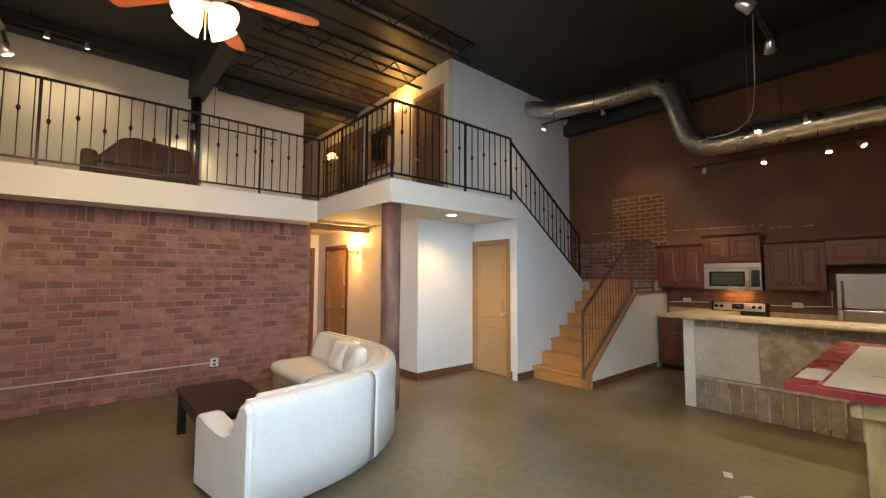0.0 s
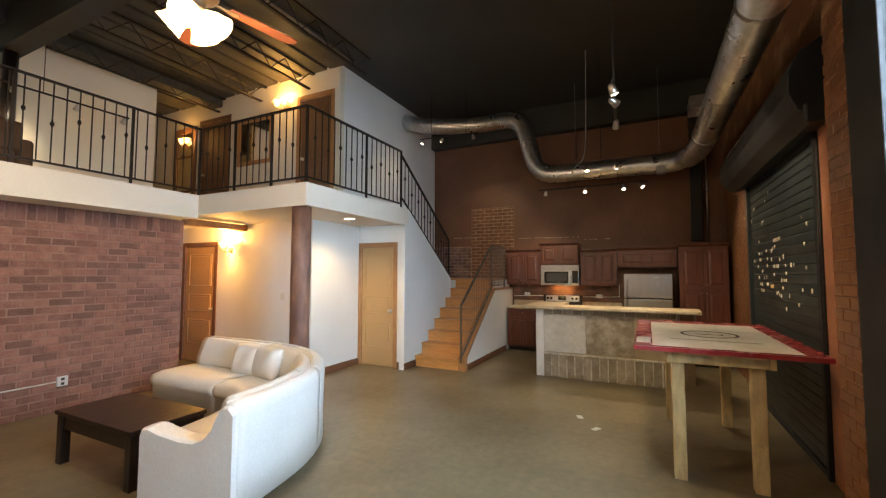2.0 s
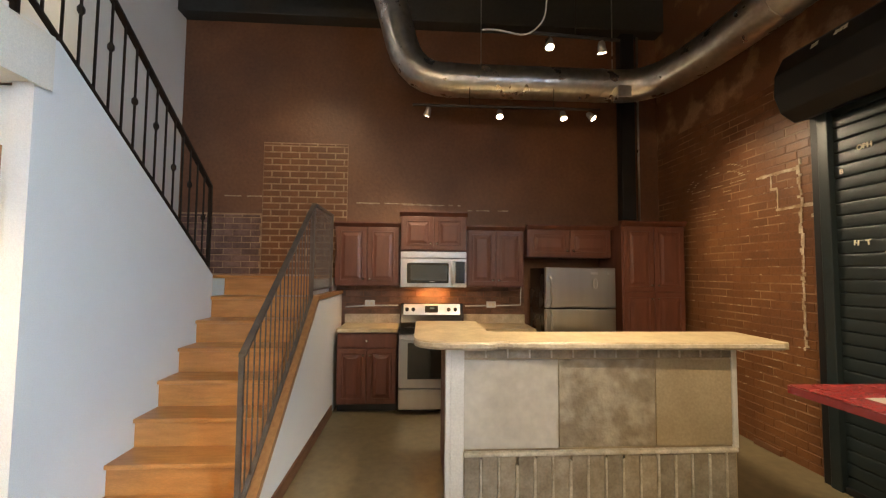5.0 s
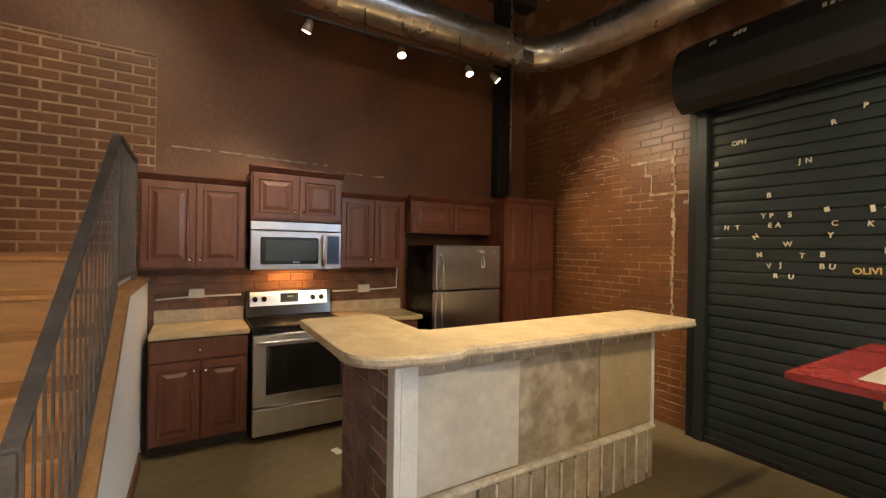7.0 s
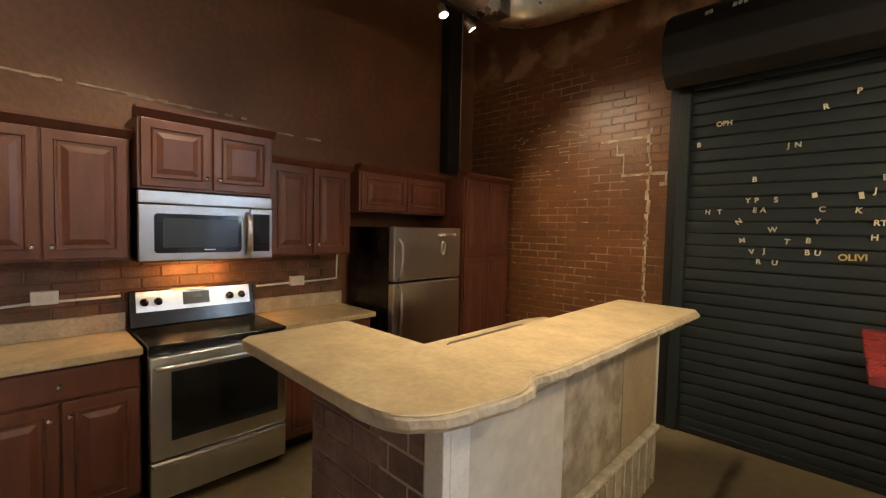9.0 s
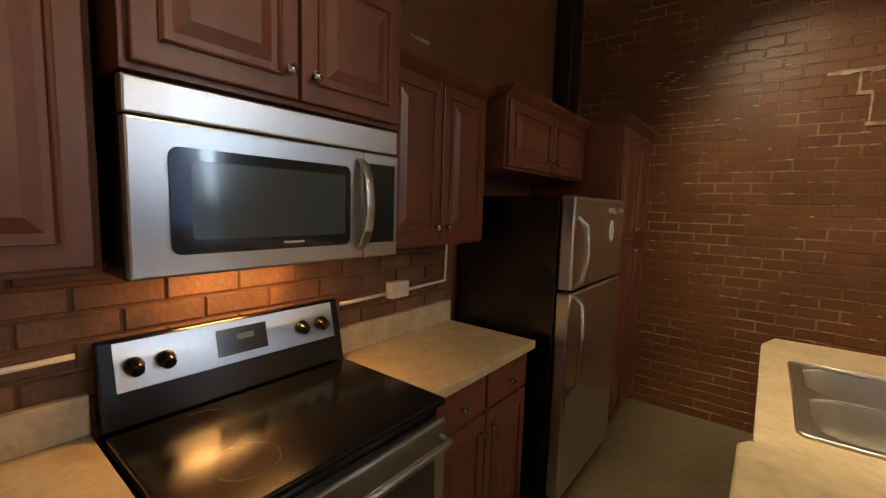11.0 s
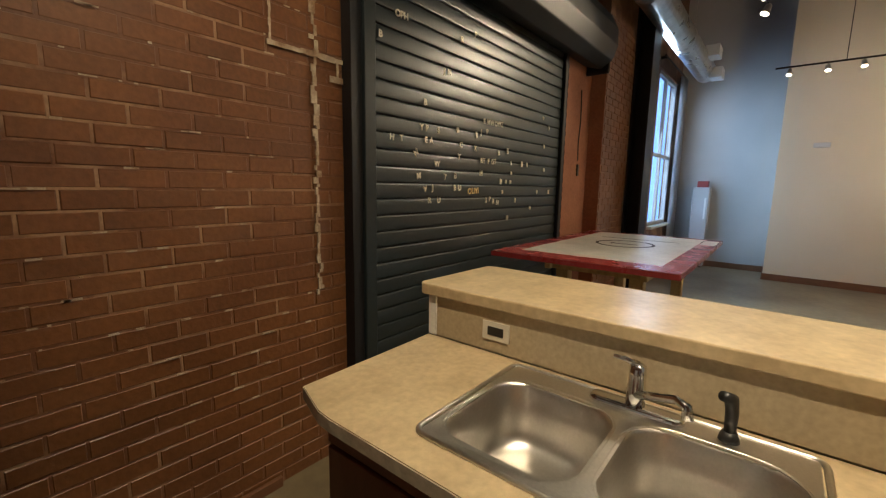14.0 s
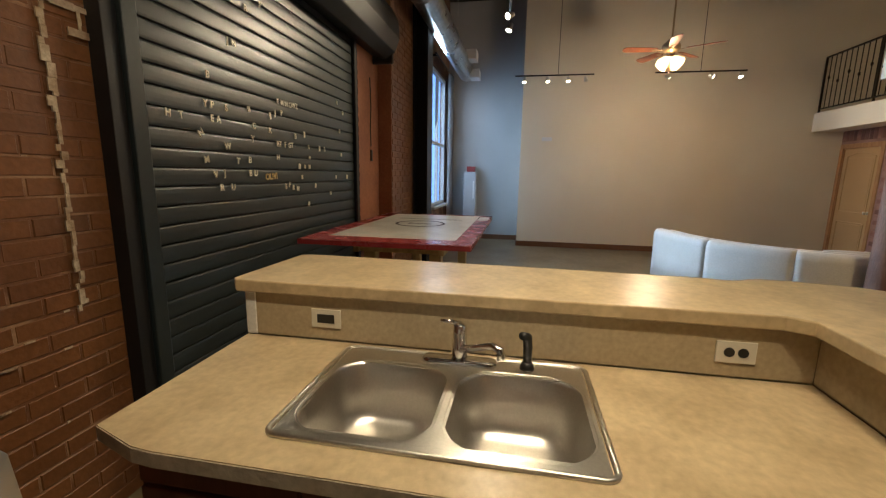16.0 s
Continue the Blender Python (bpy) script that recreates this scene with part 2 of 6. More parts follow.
CURTAIN.node_tree.nodes["Principled BSDF"].inputs["Transmission Weight"].default_value = 0.35
LETTER = mat("cream_letter_magnet", (0.72, 0.67, 0.52), 0.5, amount=0.3, bump=0)
LETTERY = mat("yellow_letter_magnet", (0.62, 0.45, 0.18), 0.5, amount=0.3, bump=0)
BULB = glow("lit_bulb", (1.0, 0.80, 0.52), 30.0)
BULBCOOL = glow("lit_halogen_bulb", (0.95, 0.95, 1.0), 30.0)
SHADEGLOW = glow("lit_frosted_shade", (1.0, 0.66, 0.32), 4.5)
AMBERGLOW = glow("lit_amber_shade", (1.0, 0.50, 0.14), 4.5)
CANGLOW = glow("lit_recessed_lens", (1.0, 0.82, 0.55), 8.0)
DISPLAY = glow("dim_clock_display", (0.02, 0.05, 0.05), 0.25)
SKYGLOW = glow("bright_daylight", (0.32, 0.54, 1.0), 1.5)
GLASS = bpy.data.materials.new("window_glass")
GLASS.use_nodes = True
_g = GLASS.node_tree.nodes["Principled BSDF"]
_g.inputs["Transmission Weight"].default_value, _g.inputs["Roughness"].default_value, _g.inputs["IOR"].default_value = 1.0, 0.02, 1.1
MIRROR = mat("mirror_glass", (0.75, 0.75, 0.74), 0.04, 1.0, amount=0.05, bump=0)

# ---- building helpers ----
BASE = {}


def box(bm, x0, x1, y0, y1, z0, z1, bevel=0.0, seg=2):
    x0, x1, y0, y1, z0, z1 = min(x0, x1), max(x0, x1), min(y0, y1), max(y0, y1), min(z0, z1), max(z0, z1)
    v = [bm.verts.new(p) for p in ((x0, y0, z0), (x1, y0, z0), (x1, y1, z0), (x0, y1, z0), (x0, y0, z1), (x1, y0, z1), (x1, y1, z1), (x0, y1, z1))]
    f = [bm.faces.new([v[i] for i in q]) for q in ((3, 2, 1, 0), (4, 5, 6, 7), (0, 1, 5, 4), (1, 2, 6, 5), (2, 3, 7, 6), (3, 0, 4, 7))]
    if bevel:
        e = {e for q in f for e in q.edges}
        bmesh.ops.bevel(bm, geom=list(e), offset=min(bevel, 0.45 * min(x1 - x0, y1 - y0, z1 - z0)), segments=seg, profile=0.5, affect="EDGES")
    return bm


def boxes(*rows, bevel=0.0, seg=2):
    bm = bmesh.new()
    for r in rows:
        box(bm, *r, bevel=bevel, seg=seg)
    return bm


def prism(outline, axis, a, b, bevel=0.0, bm=None, seg=2):
    """An outline of two coordinates, pushed along axis ('x', 'y' or 'z') from a to b."""
    bm = bm or bmesh.new()
    put = {"x": lambda u, v, w: (w, u, v), "y": lambda u, v, w: (u, w, v), "z": lambda u, v, w: (u, v, w)}[axis]
    lo = [bm.verts.new(put(u, v, a)) for u, v in outline]
    hi = [bm.verts.new(put(u, v, b)) for u, v in outline]
    k = len(outline)
    fs = [bm.faces.new(lo), bm.faces.new(hi[::-1])]
    fs += [bm.faces.new((lo[i], hi[i], hi[(i + 1) % k], lo[(i + 1) % k])) for i in range(k)]
    bmesh.ops.recalc_face_normals(bm, faces=fs)
    if bevel:
        bmesh.ops.bevel(bm, geom=list({e for q in fs for e in q.edges}), offset=bevel, segments=seg, profile=0.5, affect="EDGES")
    return bm


def tube(bm, pts, r, n=8, closed=False):
    """A round bar along a line of points. r: one radius or one for each point."""
    pts = [Vector(p) for p in pts]
    rs = r if isinstance(r, (list, tuple)) else [r] * len(pts)
    rings, ref = [], None
    for i, p in enumerate(pts):
        if closed:
            d = pts[(i + 1) % len(pts)] - pts[i - 1]
        else:
            d = pts[min(i + 1, len(pts) - 1)] - pts[max(i - 1, 0)]
        d.normalize()
        if ref is None:
            ref = d.orthogonal().normalized()
        ref = (ref - d * ref.dot(d)).normalized()
        other = d.cross(ref)
        rings.append([bm.verts.new(p + rs[i] * (math.cos(6.28318 * k / n) * ref + math.sin(6.28318 * k / n) * other)) for k in range(n)])
    count = len(rings) if closed else len(rings) - 1
    for i in range(count):
        a, b = rings[i], rings[(i + 1) % len(rings)]
        for k in range(n):
            bm.faces.new((a[k], a[(k + 1) % n], b[(k + 1) % n], b[k]))
    if not closed:
        bm.faces.new(rings[0][::-1])
        bm.faces.new(rings[-1])
    return bm


def lathe(bm, profile, centre=(0, 0, 0), n=20, turn=None):
    """A turned shape: profile of (radius, height) about an upright line through centre."""
    rings = []
    m = Matrix.Translation(centre) @ (turn.to_4x4() if turn else Matrix())
    for r, z in profile:
        rings.append([bm.verts.new(m @ Vector((max(r, 1e-4) * math.cos(6.28318 * k / n), max(r, 1e-4) * math.sin(6.28318 * k / n), z))) for k in range(n)])
    fs = []
    for a, b in zip(rings, rings[1:]):
        for k in range(n):
            fs.append(bm.faces.new((a[k], a[(k + 1) % n], b[(k + 1) % n], b[k])))
    fs.append(bm.faces.new(rings[0][::-1]))
    fs.append(bm.faces.new(rings[-1]))
    bmesh.ops.recalc_face_normals(bm, faces=fs)
    return bm


def rounded(x0, x1, y0, y1, r, n=6):
    pts = []
    for cx, cy, a in ((x1 - r, y1 - r, 0), (x0 + r, y1 - r, 90), (x0 + r, y0 + r, 180), (x1 - r, y0 + r, 270)):
        for k in range(n + 1):
            t = radians(a + 90 * k / n)
            pts.append((cx + r * math.cos(t), cy + r * math.sin(t)))
    return pts


def mesh_object(name, bm, material, base=Vector((0, 0, 0)), smooth=False):
    me = bpy.data.meshes.new(name)
    bmesh.ops.translate(bm, verts=bm.verts, vec=-base)
    bm.normal_update()
    bm.to_mesh(me)
    bm.free()
    if smooth:
        for p in me.polygons:
            p.use_smooth = True
    me.materials.append(material)
    return new(name, me)


def thing(name, place, label, category, group="", kind=""):
    ob = new(name)
    ob.empty_display_size = 0.05
    ob.location = place
    BASE[ob.name] = Vector(place)
    return tagged(ob, label, category, group, kind)


def part(name, bm, material, parent, label="", smooth=False):
    base = BASE.get(parent.name, Vector((0, 0, 0)))
    ob = mesh_object(name, bm, material, base, smooth)
    ob.parent = parent
    BASE[ob.name] = base
    if label:
        tagged(ob, label)
    return ob


def solid(name, bm, material, label, category, group="", kind="", smooth=False):
    ob = mesh_object(name, bm, material, smooth=smooth)
    BASE[ob.name] = Vector((0, 0, 0))
    return tagged(ob, label, category, group, kind)


def structure(name, bm, material, label, category, smooth=False):
    return solid(name, bm, material, label, category, kind="structure", smooth=smooth)

# ---- large structure ----
TOP = 5.2
structure("floor", boxes((-2.6, 8.4, -0.5, 12.2, -0.15, 0.0)), FLOOR, "polished olive-brown stained concrete floor", "floor")
structure("ceiling", boxes((-2.6, 8.4, -0.5, 12.2, TOP, TOP + 0.15)), BLACKCEIL, "high ceiling painted matt black", "ceiling")

structure("wall_west", boxes((-1.65, -1.5, 1.6, 12.0, 0, TOP), (-2.3, -1.65, 1.6, 1.75, 0, TOP)), CREAM, "tall plain cream-painted plaster wall", "wall")
structure("wall_west_recess", boxes((-2.45, -2.3, -0.21, 1.75, 0, TOP)), GREYWALL, "wall in the window recess, greyer than the cream wall beside it", "wall")

# south wall with the shutter opening and two tall windows, the second unseen and added
SX0, SX1, SZ = 3.40, 5.95, 2.78
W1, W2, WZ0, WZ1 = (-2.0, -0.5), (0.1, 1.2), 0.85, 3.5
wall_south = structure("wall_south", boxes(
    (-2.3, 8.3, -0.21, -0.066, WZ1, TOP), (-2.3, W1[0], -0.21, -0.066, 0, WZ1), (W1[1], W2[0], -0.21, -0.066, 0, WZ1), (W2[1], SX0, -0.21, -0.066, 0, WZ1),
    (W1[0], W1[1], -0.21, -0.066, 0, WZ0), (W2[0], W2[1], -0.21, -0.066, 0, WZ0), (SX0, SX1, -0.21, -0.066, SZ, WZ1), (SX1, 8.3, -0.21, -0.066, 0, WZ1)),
    PAINTJOINT, "brown-painted old brick wall with worn pale joints", "wall")
wall_east = structure("wall_east", boxes((8.156, 8.3, -0.066, 12.0, 0, TOP)), PAINTWALL, "tall brick wall thickly painted dark reddish brown", "wall")
structure("wall_north", boxes((-1.65, 8.3, 12.0, 12.15, 0, TOP)), CREAM, "plain cream wall closing the loft", "wall")

# brick-faced block under the mezzanine, with a door opening
NB = 7.356
D0, D1 = -1.42, -0.60
wall_brick = structure("wall_brick", boxes(
    (-1.5, D0, NB, NB + 0.15, 0, 2.36), (D0, D1, NB, NB + 0.15, 2.06, 2.36), (D1, 2.915, NB, NB + 0.15, 0, 2.36), (2.79, 2.915, NB + 0.15, 9.4, 0, 2.36)),
    MORTAR, "brick-faced wall under the mezzanine", "wall")

# hall and closet walls
HX = 3.96
wall_hall = structure("wall_hall", boxes((HX, HX + 0.12, 5.85, 8.12, 0, 2.42), (HX, HX + 0.12, 8.95, 9.4, 0, 2.42), (HX, HX + 0.12, 8.12, 8.95, 2.08, 2.42)), WHITE, "white-painted hall wall lit amber by a sconce", "wall")
structure("wall_hall_end", boxes((2.915, 3.02, 9.4, 9.52, 0, 2.42), (3.80, HX, 9.4, 9.52, 0, 2.42), (3.02, 3.80, 9.4, 9.52, 2.07, 2.42)), WHITE, "white end wall of the hall", "wall")
structure("wall_closet_front", boxes((HX + 0.12, 5.13, 5.85, 5.97, 0, 2.42)), WHITE, "white closet wall beside the understair door", "wall")
CD0, CD1 = 5.12, 5.80
structure("wall_closet_side", boxes((5.13, 5.25, 5.80, 5.97, 0, 2.42), (5.13, 5.25, 4.975, CD0, 0, 2.42), (5.13, 5.25, CD0, CD1, 2.06, 2.42)), WHITE, "white wall holding the understair door", "wall")
structure("wall_stair", prism([(5.08, 0), (6.89, 0), (6.89, 1.485), (5.2, 2.685), (5.08, 2.685)], "y", 4.872, 4.972), WHITE, "white plaster stair wall with a sloping top", "wall")
structure("wall_knee", prism([(5.49, 0), (8.15, 0), (8.15, 1.25), (6.90, 1.25), (5.49, 0.17)], "y", 3.94, 4.04), WHITE, "white half-height wall along the stairs", "wall")
structure("wall_upper_south", boxes((4.72, 8.15, 5.9, 6.02, 2.68, TOP), (5.26, 8.15, 5.9, 6.02, 0, 2.68)), WHITE, "white wall of the upper room above the stairs", "wall")
UX = 4.6
wall_upper_west = structure("wall_upper_west", boxes((UX, UX + 0.12, 5.9, 6.08, 2.68, 4.71), (UX, UX + 0.12, 6.80, 8.75, 2.68, 4.71), (UX, UX + 0.12, 9.58, 12.0, 2.68, 4.71), (UX, UX + 0.12, 5.9, 12.0, 4.71, TOP)), CREAM, "cream upper wall with doors along the mezzanine", "wall")
structure("wall_mezzanine_back", boxes((-1.5, 3.5, 9.25, 9.4, 2.68, TOP)), CREAM, "cream back wall of the mezzanine", "wall")

# mezzanine slab
structure("mezzanine_floor", boxes((-1.5, 2.8, 6.85, 12.0, 2.36, 2.68), (2.8, 5.10, 4.85, 5.85, 2.42, 2.68), (2.8, 8.15, 6.03, 12.0, 2.42, 2.68), (2.8, 5.10, 5.85, 6.03, 2.42, 2.68)), FASCIA, "cream-painted mezzanine slab with plain fascia", "mezzanine")
structure("fascia", boxes((-1.5, 2.79, 6.838, 6.849, 2.35, 2.672), (2.788, 2.799, 4.84, 6.838, 2.40, 2.672), (2.799, 5.14, 4.838, 4.849, 2.40, 2.672)), FASCIA, "smooth cream plaster fascia along the mezzanine edge", "fascia")
structure("trim", boxes((2.915, 4.0, 7.30, 7.42, 2.30, 2.40), bevel=0.008), OAK, "oak header beam across the hall opening", "beam")

# stairs
RISE, RUN, X0 = 1.48 / 8, 0.240, 5.445
stairs = thing("staircase", (X0, 4.4, 0), "golden oak open staircase climbing to a landing", "stairs")
for i in range(8):
    x = X0 + RUN * i
    if i < 7:
        part("tread", boxes((x - 0.025, x + RUN + 0.01, 4.04, 4.872, RISE * (i + 1) - 0.03, RISE * (i + 1)), bevel=0.008), STEP, stairs)
    part("riser", boxes((x, x + 0.02, 4.042, 4.87, RISE * i, RISE * (i + 1) - 0.03)), STEP, stairs)
part("landing", boxes((X0 + 7 * RUN - 0.025, 8.15, 4.0, 4.872, 1.45, 1.48), (X0 + 7 * RUN + 0.05, 8.15, 4.872, 5.9, 1.45, 1.48), bevel=0.006), STEP, stairs)
part("landing_core", boxes((X0 + 7 * RUN + 0.03, 8.14, 4.01, 5.89, 0, 1.448)), WHITE, stairs)
for i in range(6):
    x = 6.84 - 0.27 * i
    z = 1.48 + 0.2 * (i + 1)
    part("upper_step", boxes((x - 0.295, x, 4.975, 5.895, z - 0.19, z), bevel=0.006), STEP, stairs)
part("stringer", prism([(5.43, 0.0), (5.52, 0.0), (5.52, 0.205), (6.92, 1.262), (8.14, 1.262), (8.14, 1.30), (6.90, 1.30), (5.43, 0.20)], "y", 3.925, 4.052), OAK, stairs, "golden oak cap on the half wall")

# baseboards
structure("baseboard", boxes((HX + 0.001, 5.13, 5.833, 5.849, 0, 0.11), (HX - 0.016, HX - 0.001, 5.833, 8.04, 0, 0.11), (5.112, 5.129, 4.96, 5.04, 0, 0.11),
                             (5.07, 5.5, 4.855, 4.871, 0, 0.11), (5.53, 7.6, 3.923, 3.939, 0, 0.10), bevel=0.003), BASEWOOD, "brown-stained wooden baseboard", "baseboard")
structure("baseboard_south", boxes((6.42, 6.70, -0.0595, -0.035, 0, 0.05), bevel=0.003), BASEWOOD, "short dark baseboard stub at the brick wall", "baseboard")
structure("baseboard_west", boxes((-1.499, -1.48, 1.6, 6.83, 0, 0.11), (-2.299, -2.28, 0.0, 1.6, 0, 0.11), (-2.3, -1.5, 1.584, 1.599, 0, 0.11), bevel=0.003), BASEWOOD, "brown-stained wooden baseboard", "baseboard")

# timber posts
log = solid("timber_post", lathe(bmesh.new(), [(0.118, 0), (0.12, 0.3), (0.113, 0.9), (0.118, 1.5), (0.114, 2.0), (0.118, 2.41)], (2.95, 5.06, 0), 24), LOG, "round reddish-brown timber post carrying the mezzanine corner", "post", smooth=True)
solid("upper_post", lathe(bmesh.new(), [(0.085, 2.68), (0.08, 3.6), (0.085, 4.66)], (1.52, 9.13, 0), 16), ESPRESSO, "dark round timber post against the mezzanine wall", "post", smooth=True)
solid("girder", boxes((1.40, 1.65, 4.6, 9.245, 4.66, TOP - 0.002), bevel=0.01), BLACKCEIL, "black roof girder resting on the timber post", "beam")
solid("ceiling_beam", boxes((-1.5, 1.395, 8.95, 9.2, 4.98, TOP), (1.655, 4.6, 8.95, 9.2, 4.98, TOP), bevel=0.01), BLACKCEIL, "black roof beam above the mezzanine wall", "beam")
solid("wall_beam", boxes((7.95, 8.155, -0.06, 5.9, 4.60, TOP), bevel=0.01), BLACKCEIL, "black beam along the top of the brick wall", "beam")

# ribbed deck and bar joists over the mezzanine
deck = thing("roof_deck", (2.95, 8.6, TOP - 0.045), "ribbed steel roof deck over the mezzanine", "roof deck", kind="structure")
for i in range(11):
    y = 5.6 + i * 0.6
    part("deck_panel", boxes((1.66, 4.6, y, y + 0.52, TOP - 0.045, TOP - 0.001)), DECK, deck)


def bar_joist(y):
    j = thing("bar_joist", (1.6, y, 4.84), "thin black open-web steel roof joist", "joist", "roof joists")
    part("top_chord", boxes((1.655, 4.6, y - 0.03, y + 0.03, 5.12, 5.15)), IRON, j)
    part("bottom_chord", boxes((1.8, 4.5, y - 0.025, y + 0.025, 4.82, 4.845)), IRON, j)
    pts = [(1.70 + 0.28 * i, y, 5.12 if i % 2 == 0 else 4.84) for i in range(11)]
    for a, b in zip(pts, pts[1:]):
        part("web_bar", tube(bmesh.new(), [a, b], 0.009, 6), IRON, j)


for y in (5.3, 6.5, 7.7, 8.9):
    bar_joist(y)

# ---- railings ----


def railing(name, a, b, za, zb, label, posts=(0.0, 1.0), height=0.95, gap=0.115, iron=IRON, half=0.0055, knots=True):
    """A wrought-iron railing from a to b (plan), whose foot runs from za to zb."""
    a, b = Vector((*a, za)), Vector((*b, zb))
    r = thing(name, a, label, "railing", "mezzanine railings")
    up, run = Vector((0, 0, 1)), b - a
    flat = Vector((run.x, run.y, 0)).length
    side = Vector((-run.y, run.x, 0)).normalized()

    def bar(pname, p, q, w, h):
        bm = bmesh.new()
        vs = []
        for e in (p, q):
            vs.append([bm.verts.new(e + side * w * sx + up * h * sz) for sx, sz in ((-1, -1), (1, -1), (1, 1), (-1, 1))])
        for k in range(4):
            bm.faces.new((vs[0][k], vs[0][(k + 1) % 4], vs[1][(k + 1) % 4], vs[1][k]))
        bm.faces.new(vs[0][::-1])
        bm.faces.new(vs[1])
        bmesh.ops.recalc_face_normals(bm, faces=bm.faces)
        part(pname, bm, iron, r)

    bar("top_rail", a + up * height, b + up * height, 0.020, 0.010)
    bar("bottom_rail", a + up * 0.07, b + up * 0.07, 0.014, 0.010)
    for f in posts:
        p = a + run * f
        part("post", boxes((p.x - 0.013, p.x + 0.013, p.y - 0.013, p.y + 0.013, p.z, p.z + height)), iron, r)
    n = max(2, round(flat / gap))
    for i in range(1, n):
        p = a + run * (i / n)
        bm = bmesh.new()
        box(bm, p.x - half, p.x + half, p.y - half, p.y + half, p.z + 0.07, p.z + height - 0.01)
        if knots and i % 2:
            lathe(bm, [(0.008, -0.03), (0.019, -0.012), (0.019, 0.012), (0.008, 0.03)], (p.x, p.y, p.z + height * (0.62 if i % 4 == 1 else 0.52)), 8)
        part("baluster", bm, iron, r)
    return r


railing("railing", (-1.48, 6.89), (2.82, 6.89), 2.68, 2.68, "black wrought-iron railing along the mezzanine edge", (0.0, 0.28, 0.55, 0.80, 1.0))
railing("railing", (2.84, 6.87), (2.84, 4.89), 2.68, 2.68, "black wrought-iron railing at the mezzanine return", (0.35, 0.7, 1.0))
railing("railing", (2.86, 4.89), (4.98, 4.89), 2.68, 2.68, "black wrought-iron railing above the understair door", (0.55, 1.0))
railing("stair_railing", (5.02, 4.91), (6.87, 4.91), 2.80, 1.50, "black wrought-iron railing sloping down beside the upper flight", (1.0,), 0.78)
railing("stair_railing", (5.40, 3.99), (6.88, 3.99), 0.14, 1.21, "worn brown iron stair railing on the half wall", (0.0, 1.0), 0.92, 0.085, RAILGREY, 0.0038, False)
landing_rail = railing("stair_railing", (6.90, 3.99), (7.71, 3.99), 1.285, 1.285, "worn brown iron landing railing filled with wire mesh", (1.0,), 0.86, 0.028, RAILGREY, 0.0018, False)
for k in range(1, 28):
    part("mesh_wire", tube(bmesh.new(), [(6.90, 3.992, 1.355 + 0.028 * k), (7.71, 3.992, 1.355 + 0.028 * k)], 0.0014, 4), RAILGREY, landing_rail)

# ---- doors ----


def panel_door(name, axis, plane, u0, u1, top, face, label, material, trim_material, arched=False, knob_at=1, z0=0.0, base_label="door"):
    """A panelled door closed in its casing. axis 'x': the door lies in a plane of fixed x, u is y. face: the side (+1, -1) that shows."""
    cu = (u0 + u1) / 2

    def put(a0, a1, p0, p1, c0, c1):
        lo, hi = plane + face * p0, plane + face * p1
        return (lo, hi, a0, a1, c0 + z0, c1 + z0) if axis == "x" else (a0, a1, lo, hi, c0 + z0, c1 + z0)

    d = thing(name, (plane, cu, z0) if axis == "x" else (cu, plane, z0), label, base_label, kind="structure")
    leaf = part("leaf", boxes(put(u0 + 0.004, u1 - 0.004, -0.06, -0.02, 0.008, top - 0.004), bevel=0.003), material, d)
    w = u1 - u0
    i0, i1 = u0 + 0.13 * w, u1 - 0.13 * w
    splits = [(0.16, 0.36), (0.44, 0.58), (0.66, 0.93)] if not arched else [(0.10, 0.37), (0.46, 0.93)]
    for s0, s1 in splits:
        a0, a1, c0, c1 = i0, i1, s0 * top, s1 * top
        bm = bmesh.new()
        outline = [(a0, c0), (a1, c0), (a1, c1)] + [(a1 + (a0 - a1) * k / 10, c1 + (0.06 * math.sin(math.pi * k / 10) if arched and s1 > 0.9 else 0)) for k in range(1, 10)] + [(a0, c1)]
        pts = [((plane - face * 0.018, u, z + z0) if axis == "x" else (u, plane - face * 0.018, z + z0)) for u, z in outline]
        tube(bm, pts, 0.011, 6, closed=True)
        part("panel_moulding", bm, material, d)
        part("panel", boxes(put(a0 + 0.035, a1 - 0.035, -0.02, -0.013, c0 + 0.035, c1 - 0.03), bevel=0.003), material, d)
    ku = u1 - 0.065 if knob_at > 0 else u0 + 0.065
    bm = bmesh.new()
    turn = Matrix.Rotation(radians(90 * face), 3, "Y") if axis == "x" else Matrix.Rotation(radians(-90 * face), 3, "X")
    c = (plane - face * 0.02, ku, 0.95 + z0) if axis == "x" else (ku, plane - face * 0.02, 0.95 + z0)
    lathe(bm, [(0.03, 0), (0.03, 0.006), (0.011, 0.010), (0.011, 0.035), (0.026, 0.042), (0.028, 0.058), (0.016, 0.068)], c, 14, turn)
    part("knob", bm, NICKEL, d, "brushed nickel knob", True)
    t = 0.075
    part("casing", boxes(put(u0 - t, u0, -0.002, 0.016, 0, top + t), bevel=0.004), trim_material, d)
    part("casing", boxes(put(u1, u1 + t, -0.002, 0.016, 0, top + t), bevel=0.004), trim_material, d)
    part("casing", boxes(put(u0, u1, -0.002, 0.016, top, top + t), bevel=0.004), trim_material, d)
    part("jamb", boxes(put(u0 - 0.0, u0 + 0.012, -0.11, -0.002, 0, top), put(u1 - 0.012, u1, -0.11, -0.002, 0, top), put(u0 + 0.012, u1 - 0.012, -0.11, -0.002, top - 0.012, top)), trim_material, d)
    return d


